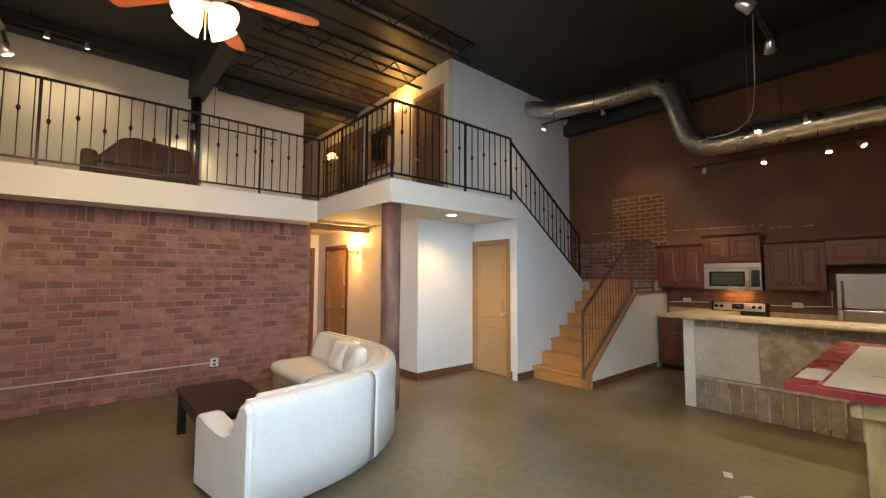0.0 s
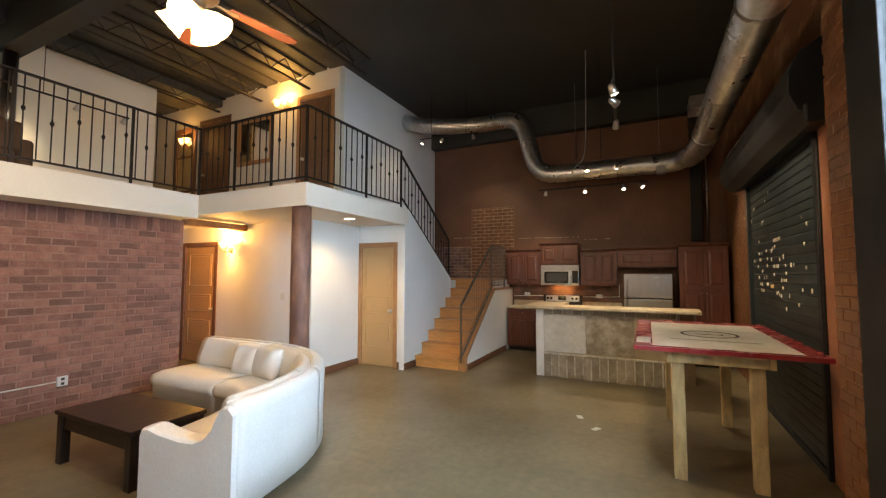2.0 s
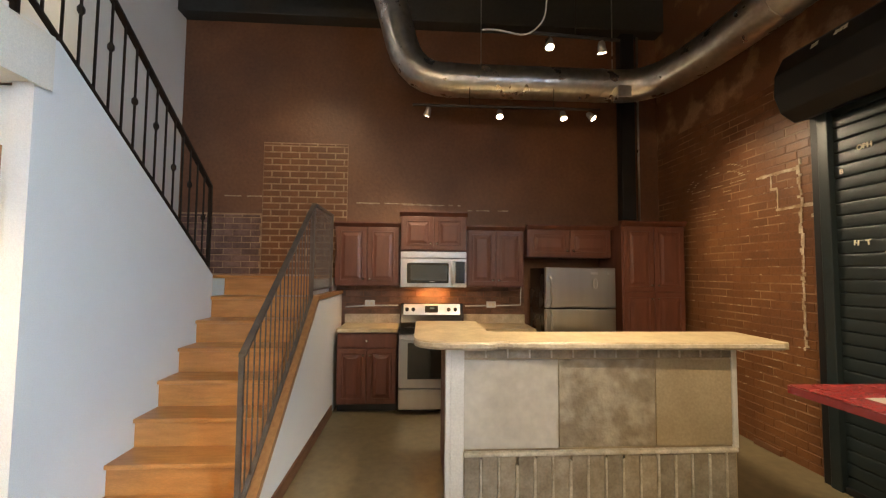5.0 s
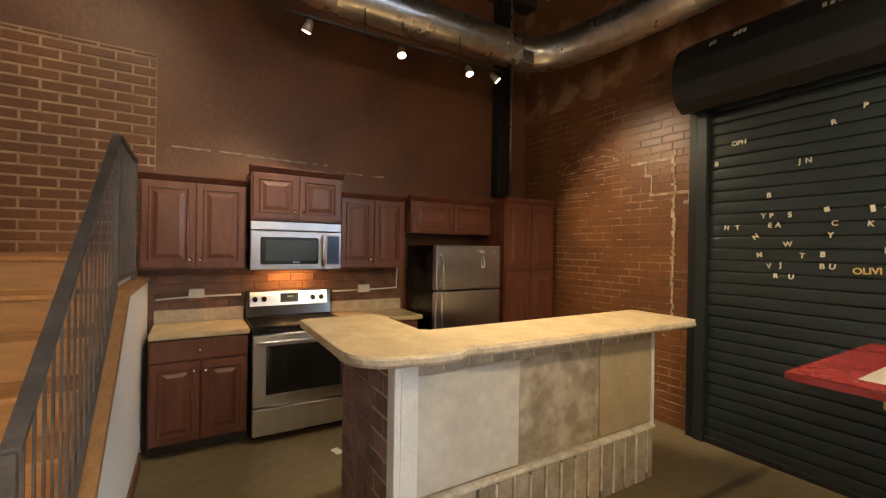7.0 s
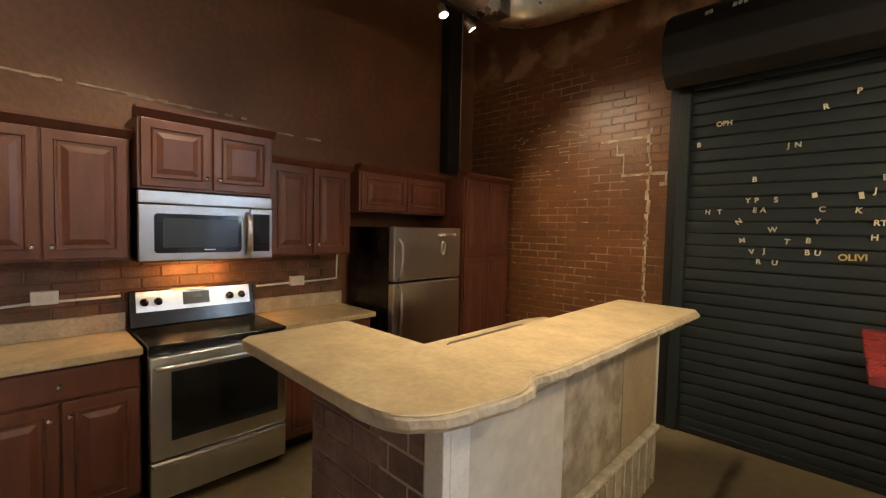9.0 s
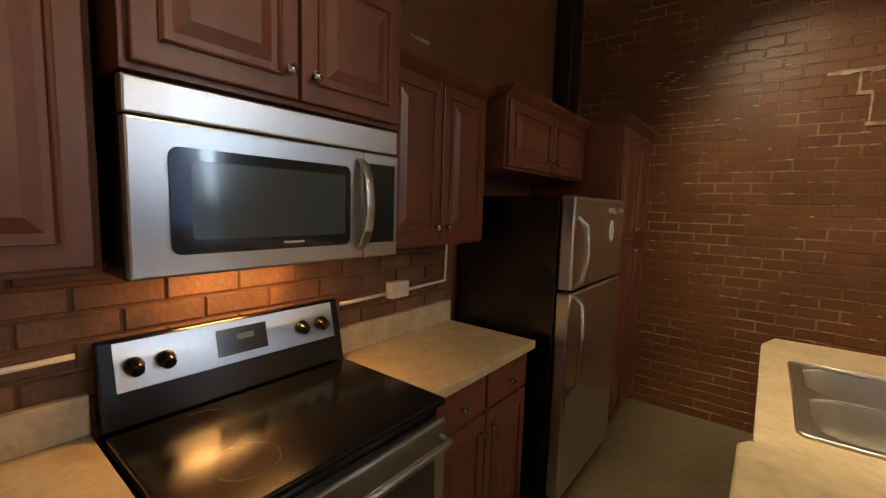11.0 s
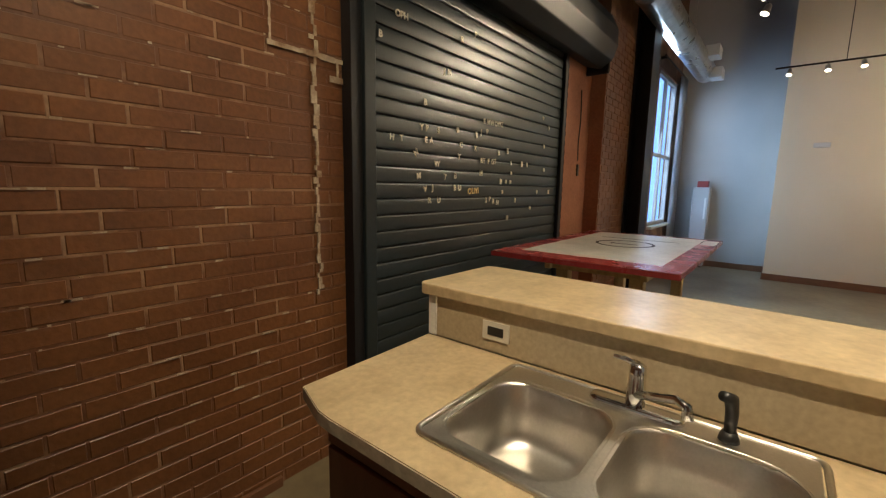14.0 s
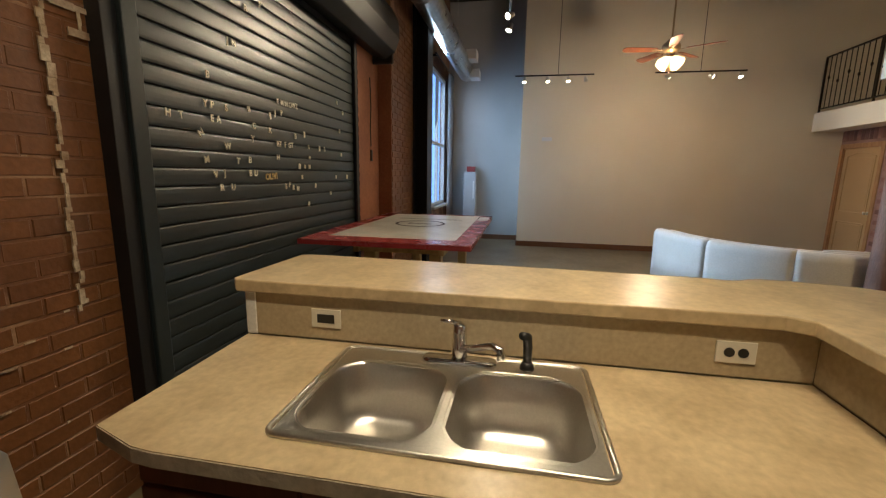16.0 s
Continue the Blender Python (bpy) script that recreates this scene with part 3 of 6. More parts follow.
panel_door("door_understair", "x", 5.13, CD0, CD1, 2.05, -1, "tan painted three-panel door in golden oak casing under the stairs", DOORTAN, OAK, knob_at=-1)
panel_door("door_north", "y", NB, D0, D1, 2.05, -1, "tan arched two-panel door in oak casing in the brick wall", DOORTAN, OAK, arched=True, knob_at=1)
panel_door("door_hall", "x", HX, 8.12, 8.95, 2.07, -1, "brown-cased hall door standing closed", DOORTAN, BASEWOOD, knob_at=-1)
panel_door("door_hall_end", "y", 9.4, 3.02, 3.80, 2.06, -1, "brown wooden door in stained casing at the hall end", DOORBROWN, BASEWOOD, knob_at=1)
panel_door("door_upper", "x", UX, 6.08, 6.80, 2.03, -1, "dark brown upper room door in stained casing", DOORBROWN, OAK, z0=2.68)
panel_door("door_upper", "x", UX, 8.75, 9.58, 2.03, -1, "dark brown mezzanine door in stained casing", DOORBROWN, DOORBROWN, z0=2.68)

mirror = thing("wall_mirror", (UX - 0.02, 7.95, 3.75), "oak-framed mirror on the upper wall", "mirror")
part("glass", boxes((UX - 0.02, UX - 0.012, 7.55, 8.35, 3.75, 4.5)), MIRROR, mirror)
part("frame", boxes((UX - 0.035, UX - 0.001, 7.46, 7.55, 3.67, 4.58), (UX - 0.035, UX - 0.001, 8.35, 8.44, 3.67, 4.58), (UX - 0.035, UX - 0.001, 7.55, 8.35, 3.67, 3.75), (UX - 0.035, UX - 0.001, 7.55, 8.35, 4.5, 4.58), bevel=0.006), OAK, mirror)

far = thing("hall_mirror", (UX - 0.02, 10.1, 2.72), "tall brown-framed mirror far along the mezzanine wall", "mirror")
part("glass", boxes((UX - 0.02, UX - 0.012, 9.83, 10.37, 2.85, 4.58)), MIRROR, far)
part("frame", boxes((UX - 0.04, UX - 0.001, 9.73, 9.83, 2.72, 4.70), (UX - 0.04, UX - 0.001, 10.37, 10.47, 2.72, 4.70), (UX - 0.04, UX - 0.001, 9.83, 10.37, 2.72, 2.85), (UX - 0.04, UX - 0.001, 9.83, 10.37, 4.58, 4.70), bevel=0.006), DOORBROWN, far)
for z in (3.3, 4.05):
    part("crossbar", boxes((UX - 0.035, UX - 0.011, 9.83, 10.37, z, z + 0.04)), DOORBROWN, far)

# ---- windows ----


def sash_window(name, x0, x1, label):
    w = thing(name, ((x0 + x1) / 2, -0.12, WZ0), label, "window", kind="structure")
    f = 0.06
    part("window_frame", boxes((x0, x0 + f, -0.17, -0.09, WZ0, WZ1), (x1 - f, x1, -0.17, -0.09, WZ0, WZ1), (x0 + f, x1 - f, -0.17, -0.09, WZ1 - f, WZ1), (x0 + f, x1 - f, -0.17, -0.09, WZ0, WZ0 + f),
                               (x0 + f, x1 - f, -0.16, -0.10, 2.08, 2.14), bevel=0.004), PALETRIM, w)
    xm = (x0 + x1) / 2
    part("mullion", boxes((xm - 0.035, xm + 0.035, -0.16, -0.10, WZ0 + f, WZ1 - f), bevel=0.004), PALETRIM, w)
    for a, b in ((x0 + f, xm - 0.035), (xm + 0.035, x1 - f)):
        for c, e in ((WZ0 + f, 2.08), (2.14, WZ1 - f)):
            p = part("pane", boxes((a, b, -0.134, -0.128, c, e)), GLASS, w)
            p.visible_shadow = False
    part("window_sill", boxes((x0 - 0.05, x1 + 0.05, -0.09, 0.02, WZ0 - 0.05, WZ0), bevel=0.006), PALETRIM, w)
    return w


sash_window("window_1", *W1, "tall white sash window bright with daylight")
# this window is unseen, added so the second daylight lamp has an opening
sash_window("added_window_2", *W2, "tall white sash window beside the steel column")
structure("backdrop", boxes((-18.0, 5.0, -4.05, -4.0, -0.5, 8.0), (-18.05, -18.0, -4.0, -0.3, -0.5, 8.0)), SKYGLOW, "bright overcast daylight outside the windows", "backdrop")

# curtain on its rod at the far window
cur = thing("curtain", (-2.08, 0.03, 0.2), "sheer pale curtain gathered at the side of the window", "curtain")
bm = bmesh.new()
cols = []
for i in range(37):
    x = -2.26 + 0.012 * i
    y = 0.03 + 0.028 * math.sin(i * 1.35)
    cols.append([bm.verts.new((x, y, z)) for z in (0.25, 1.4, 2.5, 3.62)])
for a, b in zip(cols, cols[1:]):
    for k in range(3):
        bm.faces.new((a[k], b[k], b[k + 1], a[k + 1]))
bmesh.ops.solidify(bm, geom=bm.faces, thickness=0.004)
part("cloth", bm, CURTAIN, cur, smooth=True)
part("rod", tube(bmesh.new(), [(-2.28, 0.03, 3.64), (-0.35, 0.03, 3.64)], 0.014, 10), IRON, cur)
part("bracket", boxes((-0.5, -0.47, -0.066, 0.03, 3.62, 3.66), (-2.2, -2.17, -0.066, 0.03, 3.62, 3.66)), IRON, cur)

# pilaster, plaster strip and steel column between window and shutter
structure("pilaster", boxes((1.74, 2.70, -0.065, 0.142, 0, TOP)), PAINTJOINT, "brown-painted brick pilaster beside the shutter", "pilaster")
structure("plaster_strip", boxes((2.702, 2.71, -0.06, 0.145, 0, 2.9), (2.71, 3.395, -0.064, -0.012, 0, 2.9)), ORANGE, "orange clay plaster strip beside the shutter", "wall")
col = thing("steel_column", (1.6, 0.3, 0), "black steel H-column standing against the brick pilaster", "column")
part("web", boxes((1.58, 1.61, 0.16, 0.335, 0, TOP)), BLACKSTEEL, col)
part("flange", boxes((1.44, 1.755, 0.333, 0.356, 0, TOP), bevel=0.004), BLACKSTEEL, col)
part("flange", boxes((1.44, 1.755, 0.146, 0.165, 0, TOP), bevel=0.004), BLACKSTEEL, col)
solid("steel_angle", boxes((8.02, 8.15, 0.30, 0.48, 2.2, 4.6), bevel=0.01), BLACKSTEEL, "black steel riser in the kitchen corner", "riser")
solid("conduit", tube(bmesh.new(), [(8.10, 0.22, 2.12), (8.10, 0.22, 4.62)], 0.014, 10), GALV, "thin galvanised conduit in the kitchen corner", "conduit", smooth=True)

# ---- roller shutter ----
shutter = thing("roller_shutter", (4.46, 0.0, 0), "dark green-grey steel roller shutter with horizontal slats, closed", "shutter")
SLAT = 0.092
prof = [(-0.0045, 0.0), (0.0045, 0.0035), (0.0066, 0.014), (0.0072, 0.034), (0.0066, 0.056), (0.0048, 0.078), (0.0025, 0.085), (-0.0045, 0.0895)]
bm = bmesh.new()
a = [bm.verts.new((SX0 + 0.06, y - 0.02, z)) for y, z in prof]
b = [bm.verts.new((SX1 - 0.10, y - 0.02, z)) for y, z in prof]
for i in range(len(prof) - 1):
    bm.faces.new((a[i], a[i + 1], b[i + 1], b[i]))
bmesh.ops.recalc_face_normals(bm, faces=bm.faces)
bmesh.ops.solidify(bm, geom=bm.faces, thickness=0.003)
slat = bpy.data.meshes.new("slat")
bm.to_mesh(slat)
bm.free()
slat.materials.append(SLATE)
for p in slat.polygons:
    p.use_smooth = False
for i in range(30):
    ob = new("slat", slat)
    ob.parent = shutter
    ob.location = Vector((0, 0, 0.03 + i * SLAT)) - BASE[shutter.name]
part("backing", boxes((SX0 + 0.05, SX1 - 0.05, -0.06, -0.045, 0, SZ)), SLATE, shutter)
part("guide", boxes((SX1 - 0.10, SX1 - 0.02, -0.05, 0.03, 0, 2.95), bevel=0.006), SLATE, shutter)
part("guide", boxes((SX0 + 0.0, SX0 + 0.06, -0.045, 0.02, 0, 2.95), bevel=0.006), BLACKSTEEL, shutter)
part("jamb", boxes((SX1 - 0.02, SX1 + 0.05, -0.064, 0.01, 0, 3.1), bevel=0.004), BLACKSTEEL, shutter)
part("bottom_bar", boxes((SX0 + 0.06, SX1 - 0.10, -0.05, 0.01, 0.0, 0.05), bevel=0.006), BLACKSTEEL, shutter)
hood = [(-0.06, 2.76), (0.14, 2.70), (0.25, 2.77), (0.30, 2.90), (0.29, 3.06), (0.22, 3.20), (0.10, 3.28), (-0.06, 3.28)]
part("hood", prism(hood, "x", 2.88, SX1 + 0.05, 0.01), BLACKSTEEL, shutter, "rounded black steel hood over the roll")
part("end_plate", boxes((2.83, 2.875, -0.06, 0.22, 2.66, 2.80), bevel=0.02), BLACKSTEEL, shutter)
for k in range(46):
    z = 0.62 + 0.045 * k
    part("chain_link", tube(bmesh.new(), [(SX0 - 0.02 + 0.007 * math.cos(a), 0.006 + 0.004 * (k % 2), z + 0.026 * math.sin(a)) for a in (0, 0.8, 1.57, 2.35, 3.14, 3.93, 4.71, 5.5)], 0.003, 4, closed=True), BLACKSTEEL, shutter)
solid("cable", tube(bmesh.new(), [(2.98, -0.008, 2.5), (2.96, -0.006, 2.2), (2.99, -0.006, 1.95), (2.97, -0.007, 1.78)], 0.005, 6), DARKPLASTIC, "dark cable hanging down the orange plaster", "cable", smooth=True)
solid("light_switch", boxes((2.95, 2.99, -0.012, 0.004, 1.62, 1.74), bevel=0.003), DARKPLASTIC, "small dark switch box on the orange plaster", "switch")

# ---- kitchen ----
EX = 8.15


def cabinet_door(parent, front, y0, y1, z0, z1, knob=0, knob_low=True, flat=False):
    """A raised-panel cabinet door that faces -x. knob: -1 near y0, +1 near y1."""
    d = part("door", boxes((front - 0.02, front, y0 + 0.003, y1 - 0.003, z0 + 0.003, z1 - 0.003), bevel=0.004), CHERRY, parent)
    m = 0.055
    if not flat:
        bm = bmesh.new()
        yy, zz = (y0 + m, y1 - m), (z0 + m, z1 - m)
        tube(bm, [(front - 0.021, yy[0], zz[0]), (front - 0.021, yy[1], zz[0]), (front - 0.021, yy[1], zz[1]), (front - 0.021, yy[0], zz[1])], 0.008, 6, closed=True)
        part("moulding", bm, CHERRY, d)
        bm = bmesh.new()
        p = 0.022
        o = [(yy[0] + p, zz[0] + p), (yy[1] - p, zz[0] + p), (yy[1] - p, zz[1] - p), (yy[0] + p, zz[1] - p)]
        q = 0.03
        i = [(yy[0] + p + q, zz[0] + p + q), (yy[1] - p - q, zz[0] + p + q), (yy[1] - p - q, zz[1] - p - q), (yy[0] + p + q, zz[1] - p - q)]
        vo = [bm.verts.new((front - 0.021, y, z)) for y, z in o]
        vi = [bm.verts.new((front - 0.030, y, z)) for y, z in i]
        for k in range(4):
            bm.faces.new((vo[k], vo[(k + 1) % 4], vi[(k + 1) % 4], vi[k]))
        bm.faces.new(vi)
        bmesh.ops.recalc_face_normals(bm, faces=bm.faces)
        part("raised_panel", bm, CHERRY, d)
    if knob:
        ky = y0 + 0.035 if knob < 0 else y1 - 0.035
        kz = z0 + 0.07 if knob_low else z1 - 0.07
        part("knob", lathe(bmesh.new(), [(0.006, 0), (0.006, 0.012), (0.014, 0.018), (0.015, 0.026), (0.008, 0.032)], (front - 0.02, ky, kz), 12, Matrix.Rotation(radians(-90), 3, "Y")), CHROME, d, "small chrome knob", True)
    return d


def wall_cabinet(y0, y1, z0, z1, front, label, crown=True, back=EX - 0.002):
    c = thing("wall_cabinet", (EX, (y0 + y1) / 2, z0), label, "cabinet", "kitchen wall cabinets")
    part("body", boxes((front, back, y0, y1, z0, z1), bevel=0.002), CHERRY, c)
    ym = (y0 + y1) / 2
    cabinet_door(c, front, y0 + 0.012, ym - 0.002, z0 + 0.012, z1 - 0.012, 1)
    cabinet_door(c, front, ym + 0.002, y1 - 0.012, z0 + 0.012, z1 - 0.012, -1)
    if crown:
        part("crown_moulding", prism([(front - 0.045, z1 + 0.045), (front - 0.045, z1 + 0.03), (front - 0.005, z1 - 0.012), (front + 0.05, z1 - 0.012), (front + 0.05, z1 + 0.045)], "y", y0 - 0.012, y1 + 0.012), CHERRY, c)
    return c


wall_cabinet(3.245, 3.985, 1.36, 2.06, 7.895, "cherry wall cabinet with two raised-panel doors beside the microwave")
wall_cabinet(2.468, 3.228, 1.77, 2.18, 7.79, "short cherry cabinet mounted above the microwave")
wall_cabinet(1.765, 2.45, 1.355, 2.04, 7.905, "cherry wall cabinet between microwave and fridge")
wall_cabinet(0.745, 1.75, 1.71, 2.05, 7.80, "short cherry cabinet above the fridge")
pantry = thing("pantry_cabinet", (EX, 0.35, 0), "tall dark cherry pantry cabinet beside the fridge", "cabinet")
part("body", boxes((7.56, EX - 0.002, 0.0, 0.735, 0.08, 2.08), bevel=0.002), CHERRY, pantry)
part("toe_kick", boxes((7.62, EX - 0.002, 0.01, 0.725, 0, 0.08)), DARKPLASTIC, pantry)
for z0, z1, low in ((0.1, 1.32, False), (1.33, 2.06, True)):
    cabinet_door(pantry, 7.56, 0.012, 0.365, z0, z1, 1, low)
    cabinet_door(pantry, 7.56, 0.37, 0.722, z0, z1, -1, low)
part("crown_moulding", prism([(7.515, 2.125), (7.515, 2.11), (7.555, 2.068), (7.60, 2.068), (7.60, 2.125)], "y", -0.01, 0.745), CHERRY, pantry)


def base_cabinet(y0, y1, label, drawers=1, doors=2):
    c = thing("base_cabinet", (EX, (y0 + y1) / 2, 0), label, "cabinet", "kitchen base cabinets")
    part("body", boxes((7.65, EX - 0.002, y0, y1, 0.09, 0.865), bevel=0.002), CHERRY, c)
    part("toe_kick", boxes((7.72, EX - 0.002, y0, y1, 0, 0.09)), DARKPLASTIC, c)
    w = (y1 - y0) / drawers
    for i in range(drawers):
        d = cabinet_door(c, 7.65, y0 + w * i + 0.006, y0 + w * (i + 1) - 0.006, 0.70, 0.855, flat=True)
        ky = y0 + w * (i + 0.5)
        part("knob", lathe(bmesh.new(), [(0.006, 0), (0.006, 0.012), (0.014, 0.018), (0.015, 0.026), (0.008, 0.032)], (7.63, ky, 0.775), 12, Matrix.Rotation(radians(-90), 3, "Y")), CHROME, d, "small chrome knob", True)
    ym = (y0 + y1) / 2
    cabinet_door(c, 7.65, y0 + 0.006, ym - 0.002, 0.10, 0.69, 1, False)
    cabinet_door(c, 7.65, ym + 0.002, y1 - 0.006, 0.10, 0.69, -1, False)
    return c


base_cabinet(3.245, 3.895, "cherry base cabinet with drawer and two doors beside the stairs")
base_cabinet(1.735, 2.45, "cherry base cabinet with two drawers between stove and fridge", 2)


def counter(y0, y1, label):
    c = thing("countertop", (7.85, (y0 + y1) / 2, 0.865), label, "countertop")
    part("slab", boxes((7.61, EX - 0.003, y0, y1, 0.866, 0.906), bevel=0.006), LAMINATE, c)
    part("backsplash", boxes((EX - 0.03, EX - 0.004, y0, y1, 0.906, 1.015), bevel=0.004), LAMEDGE, c)
    return c


counter(3.238, 3.897, "tan mottled laminate countertop between stairs and stove")
counter(1.70, 2.455, "tan mottled laminate countertop beside the fridge")

# stove
st = thing("stove", (7.85, 2.85, 0), "stainless electric range with black glass top and rear knobs", "stove")
Y0, Y1, F = 2.472, 3.226, 7.555
part("body", boxes((F + 0.03, EX - 0.03, Y0, Y1, 0.03, 0.895), bevel=0.004), BLACKSIDE, st)
part("cooktop", boxes((F - 0.005, EX - 0.10, Y0, Y1, 0.895, 0.918), bevel=0.006), BLACKGLOSS, st, "black ceramic glass cooktop")
door = part("oven_door", boxes((F - 0.012, F + 0.03, Y0 + 0.004, Y1 - 0.004, 0.285, 0.855), bevel=0.008), STEEL, st)
part("window", boxes((F - 0.016, F - 0.011, Y0 + 0.06, Y1 - 0.10, 0.38, 0.765), bevel=0.002), DARKGLASS, door, "dark oven window")
bm = bmesh.new()
tube(bm, [(F - 0.012, Y0 + 0.03, 0.80), (F - 0.05, Y0 + 0.035, 0.80), (F - 0.055, Y0 + 0.06, 0.80), (F - 0.055, Y1 - 0.06, 0.80), (F - 0.05, Y1 - 0.035, 0.80), (F - 0.012, Y1 - 0.03, 0.80)], 0.013, 10)
part("handle", bm, STEEL, door, "stainless bar handle", True)
drawer = part("drawer", boxes((F - 0.010, F + 0.03, Y0 + 0.004, Y1 - 0.004, 0.06, 0.275), bevel=0.006), STEEL, st)
part("lip", boxes((F - 0.028, F - 0.010, Y0 + 0.01, Y1 - 0.01, 0.245, 0.272), bevel=0.006), STEEL, drawer)
back = part("backguard", prism([(8.062, 0.918), (8.135, 0.918), (8.135, 1.146), (8.112, 1.146)], "y", Y0, Y1, 0.006), BLACKGLOSS, st)
part("panel", prism([(8.076, 1.012), (8.088, 1.012), (8.113, 1.138), (8.106, 1.138)], "y", Y0 + 0.035, Y1 - 0.035), STEEL, back, "stainless control panel")
part("clock", prism([(8.079, 1.038), (8.087, 1.038), (8.105, 1.118), (8.098, 1.118)], "y", 2.775, 2.935), BLACKGLOSS, back)
part("display", prism([(8.0878, 1.080), (8.092, 1.080), (8.096, 1.098), (8.0918, 1.098)], "y", 2.82, 2.875), DISPLAY, back)
for ky in (2.565, 2.645, 3.075, 3.15):
    part("knob", lathe(bmesh.new(), [(0.024, 0), (0.024, 0.012), (0.019, 0.018), (0.018, 0.034), (0.012, 0.036)], (8.088, ky, 1.076), 16, Matrix.Rotation(radians(-102), 3, "Y")), BLACKGLOSS, back, "black knob", True)
for cx, cy, r in ((7.70, 2.66, 0.10), (7.70, 3.04, 0.075), (7.92, 2.66, 0.075), (7.92, 3.04, 0.10)):
    bm = bmesh.new()
    tube(bm, [(cx + r * math.cos(k * 0.2618), cy + r * math.sin(k * 0.2618), 0.9165) for k in range(24)], 0.002, 5, closed=True)
    part("burner_ring", bm, BLACKSIDE, st)

# microwave
mw = thing("microwave", (7.97, 2.845, 1.345), "stainless over-range microwave with dark glass door", "microwave")
MY0, MY1, MF = 2.466, 3.226, 7.80
part("body", boxes((MF + 0.02, EX - 0.002, MY0, MY1, 1.348, 1.765), bevel=0.004), BLACKSIDE, mw)
part("grille", boxes((MF - 0.006, MF + 0.03, MY0, MY1, 1.688, 1.765), bevel=0.006), STEEL, mw, "stainless vent strip")
door = part("door", boxes((MF - 0.012, MF + 0.02, MY0 + 0.15, MY1, 1.352, 1.684), bevel=0.006), STEEL, mw)
part("glass", prism(rounded(MY0 + 0.205, MY1 - 0.075, 1.400, 1.632, 0.02, 4), "x", MF - 0.016, MF - 0.011), DARKGLASS, door, "dark glass with black border")
part("screen", prism(rounded(MY0 + 0.225, MY1 - 0.118, 1.432, 1.606, 0.01, 3), "x", MF - 0.0166, MF - 0.0158), SCREEN, door, "grey perforated screen behind the glass")
bm = bmesh.new()
bow = [(0.0, 1.378), (0.026, 1.40), (0.042, 1.44), (0.049, 1.49), (0.051, 1.52), (0.049, 1.55), (0.042, 1.60), (0.026, 1.64), (0.0, 1.662)]
prism([(MF - 0.012 - d, z) for d, z in bow] + [(MF - 0.012 - max(d - 0.012, 0.0), z) for d, z in bow[-2:0:-1]], "y", MY0 + 0.148, MY0 + 0.180, 0.003, bm)
part("handle", bm, STEEL, door, "bowed stainless handle", True)
pad = part("control_panel", boxes((MF - 0.012, MF + 0.02, MY0, MY0 + 0.148, 1.352, 1.684), bevel=0.006), STEEL, mw)
part("keypad", boxes((MF - 0.016, MF - 0.011, MY0 + 0.02, MY0 + 0.13, 1.40, 1.65), bevel=0.003), DARKGLASS, pad)
for r in range(5):
    for c in range(3):
        y, z = MY0 + 0.035 + c * 0.03, 1.42 + r * 0.033
        part("key", boxes((MF - 0.0172, MF - 0.0158, y, y + 0.02, z, z + 0.016)), BLACKSIDE, pad)
part("badge", boxes((MF - 0.0172, MF - 0.0158, 2.83, 2.89, 1.414, 1.420)), NICKEL, door)
lamp("microwave_light", "AREA", (7.98, 2.84, 1.342), 4.6, (1.0, 0.45, 0.12), (8.06, 2.84, 1.0), 0.22, 0.08)
part("lens", boxes((7.93, 8.03, 2.74, 2.94, 1.344, 1.3475)), AMBERGLOW, mw)

# fridge
fr = thing("fridge", (7.8, 1.23, 0), "top-freezer fridge with stainless doors and black sides", "fridge")
FY0, FY1, FF = 0.845, 1.63, 7.485
part("body", boxes((FF + 0.075, EX - 0.03, FY0, FY1, 0.03, 1.585), bevel=0.006), BLACKSIDE, fr)
for z0, z1 in ((0.10, 1.135), (1.147, 1.59)):
    d = part("door", boxes((FF, FF + 0.07, FY0, FY1, z0, z1), bevel=0.012, seg=3), STEEL, fr)
    h0, h1 = (0.64, 1.12) if z0 < 1 else (1.155, 1.49)
    bm = bmesh.new()
    tube(bm, [(FF + 0.005, FY1 - 0.05, h0), (FF - 0.04, FY1 - 0.05, h0 + 0.04), (FF - 0.052, FY1 - 0.05, (h0 + h1) / 2), (FF - 0.04, FY1 - 0.05, h1 - 0.04), (FF + 0.005, FY1 - 0.05, h1)], 0.013, 10)
    part("handle", bm, STEEL, d, "bowed stainless handle", True)
part("grille", boxes((FF + 0.04, FF + 0.08, FY0 + 0.01, FY1 - 0.01, 0.02, 0.095), bevel=0.004), DARKPLASTIC, fr)
solid("magnet", boxes((FF - 0.006, FF - 0.0005, 1.05, 1.13, 1.515, 1.54), bevel=0.002), WHITEPLASTIC, "small white magnet stuck on the freezer door", "magnet", "fridge magnets")
bm = bmesh.new()
tube(bm, [(FF - 0.004, 1.075 + 0.022 * math.cos(k * 0.5236), 1.415 + 0.055 * math.sin(k * 0.5236)) for k in range(12)], 0.005, 6, closed=True)
solid("magnet", bm, WHITEPLASTIC, "white ring-shaped bottle-opener magnet on the freezer door", "magnet", "fridge magnets")
solid("magnet", boxes((FF - 0.02, FF - 0.0005, 0.925, 0.945, 1.515, 1.54), bevel=0.004), WHITEPLASTIC, "small white hook stuck on the freezer door", "magnet", "fridge magnets")


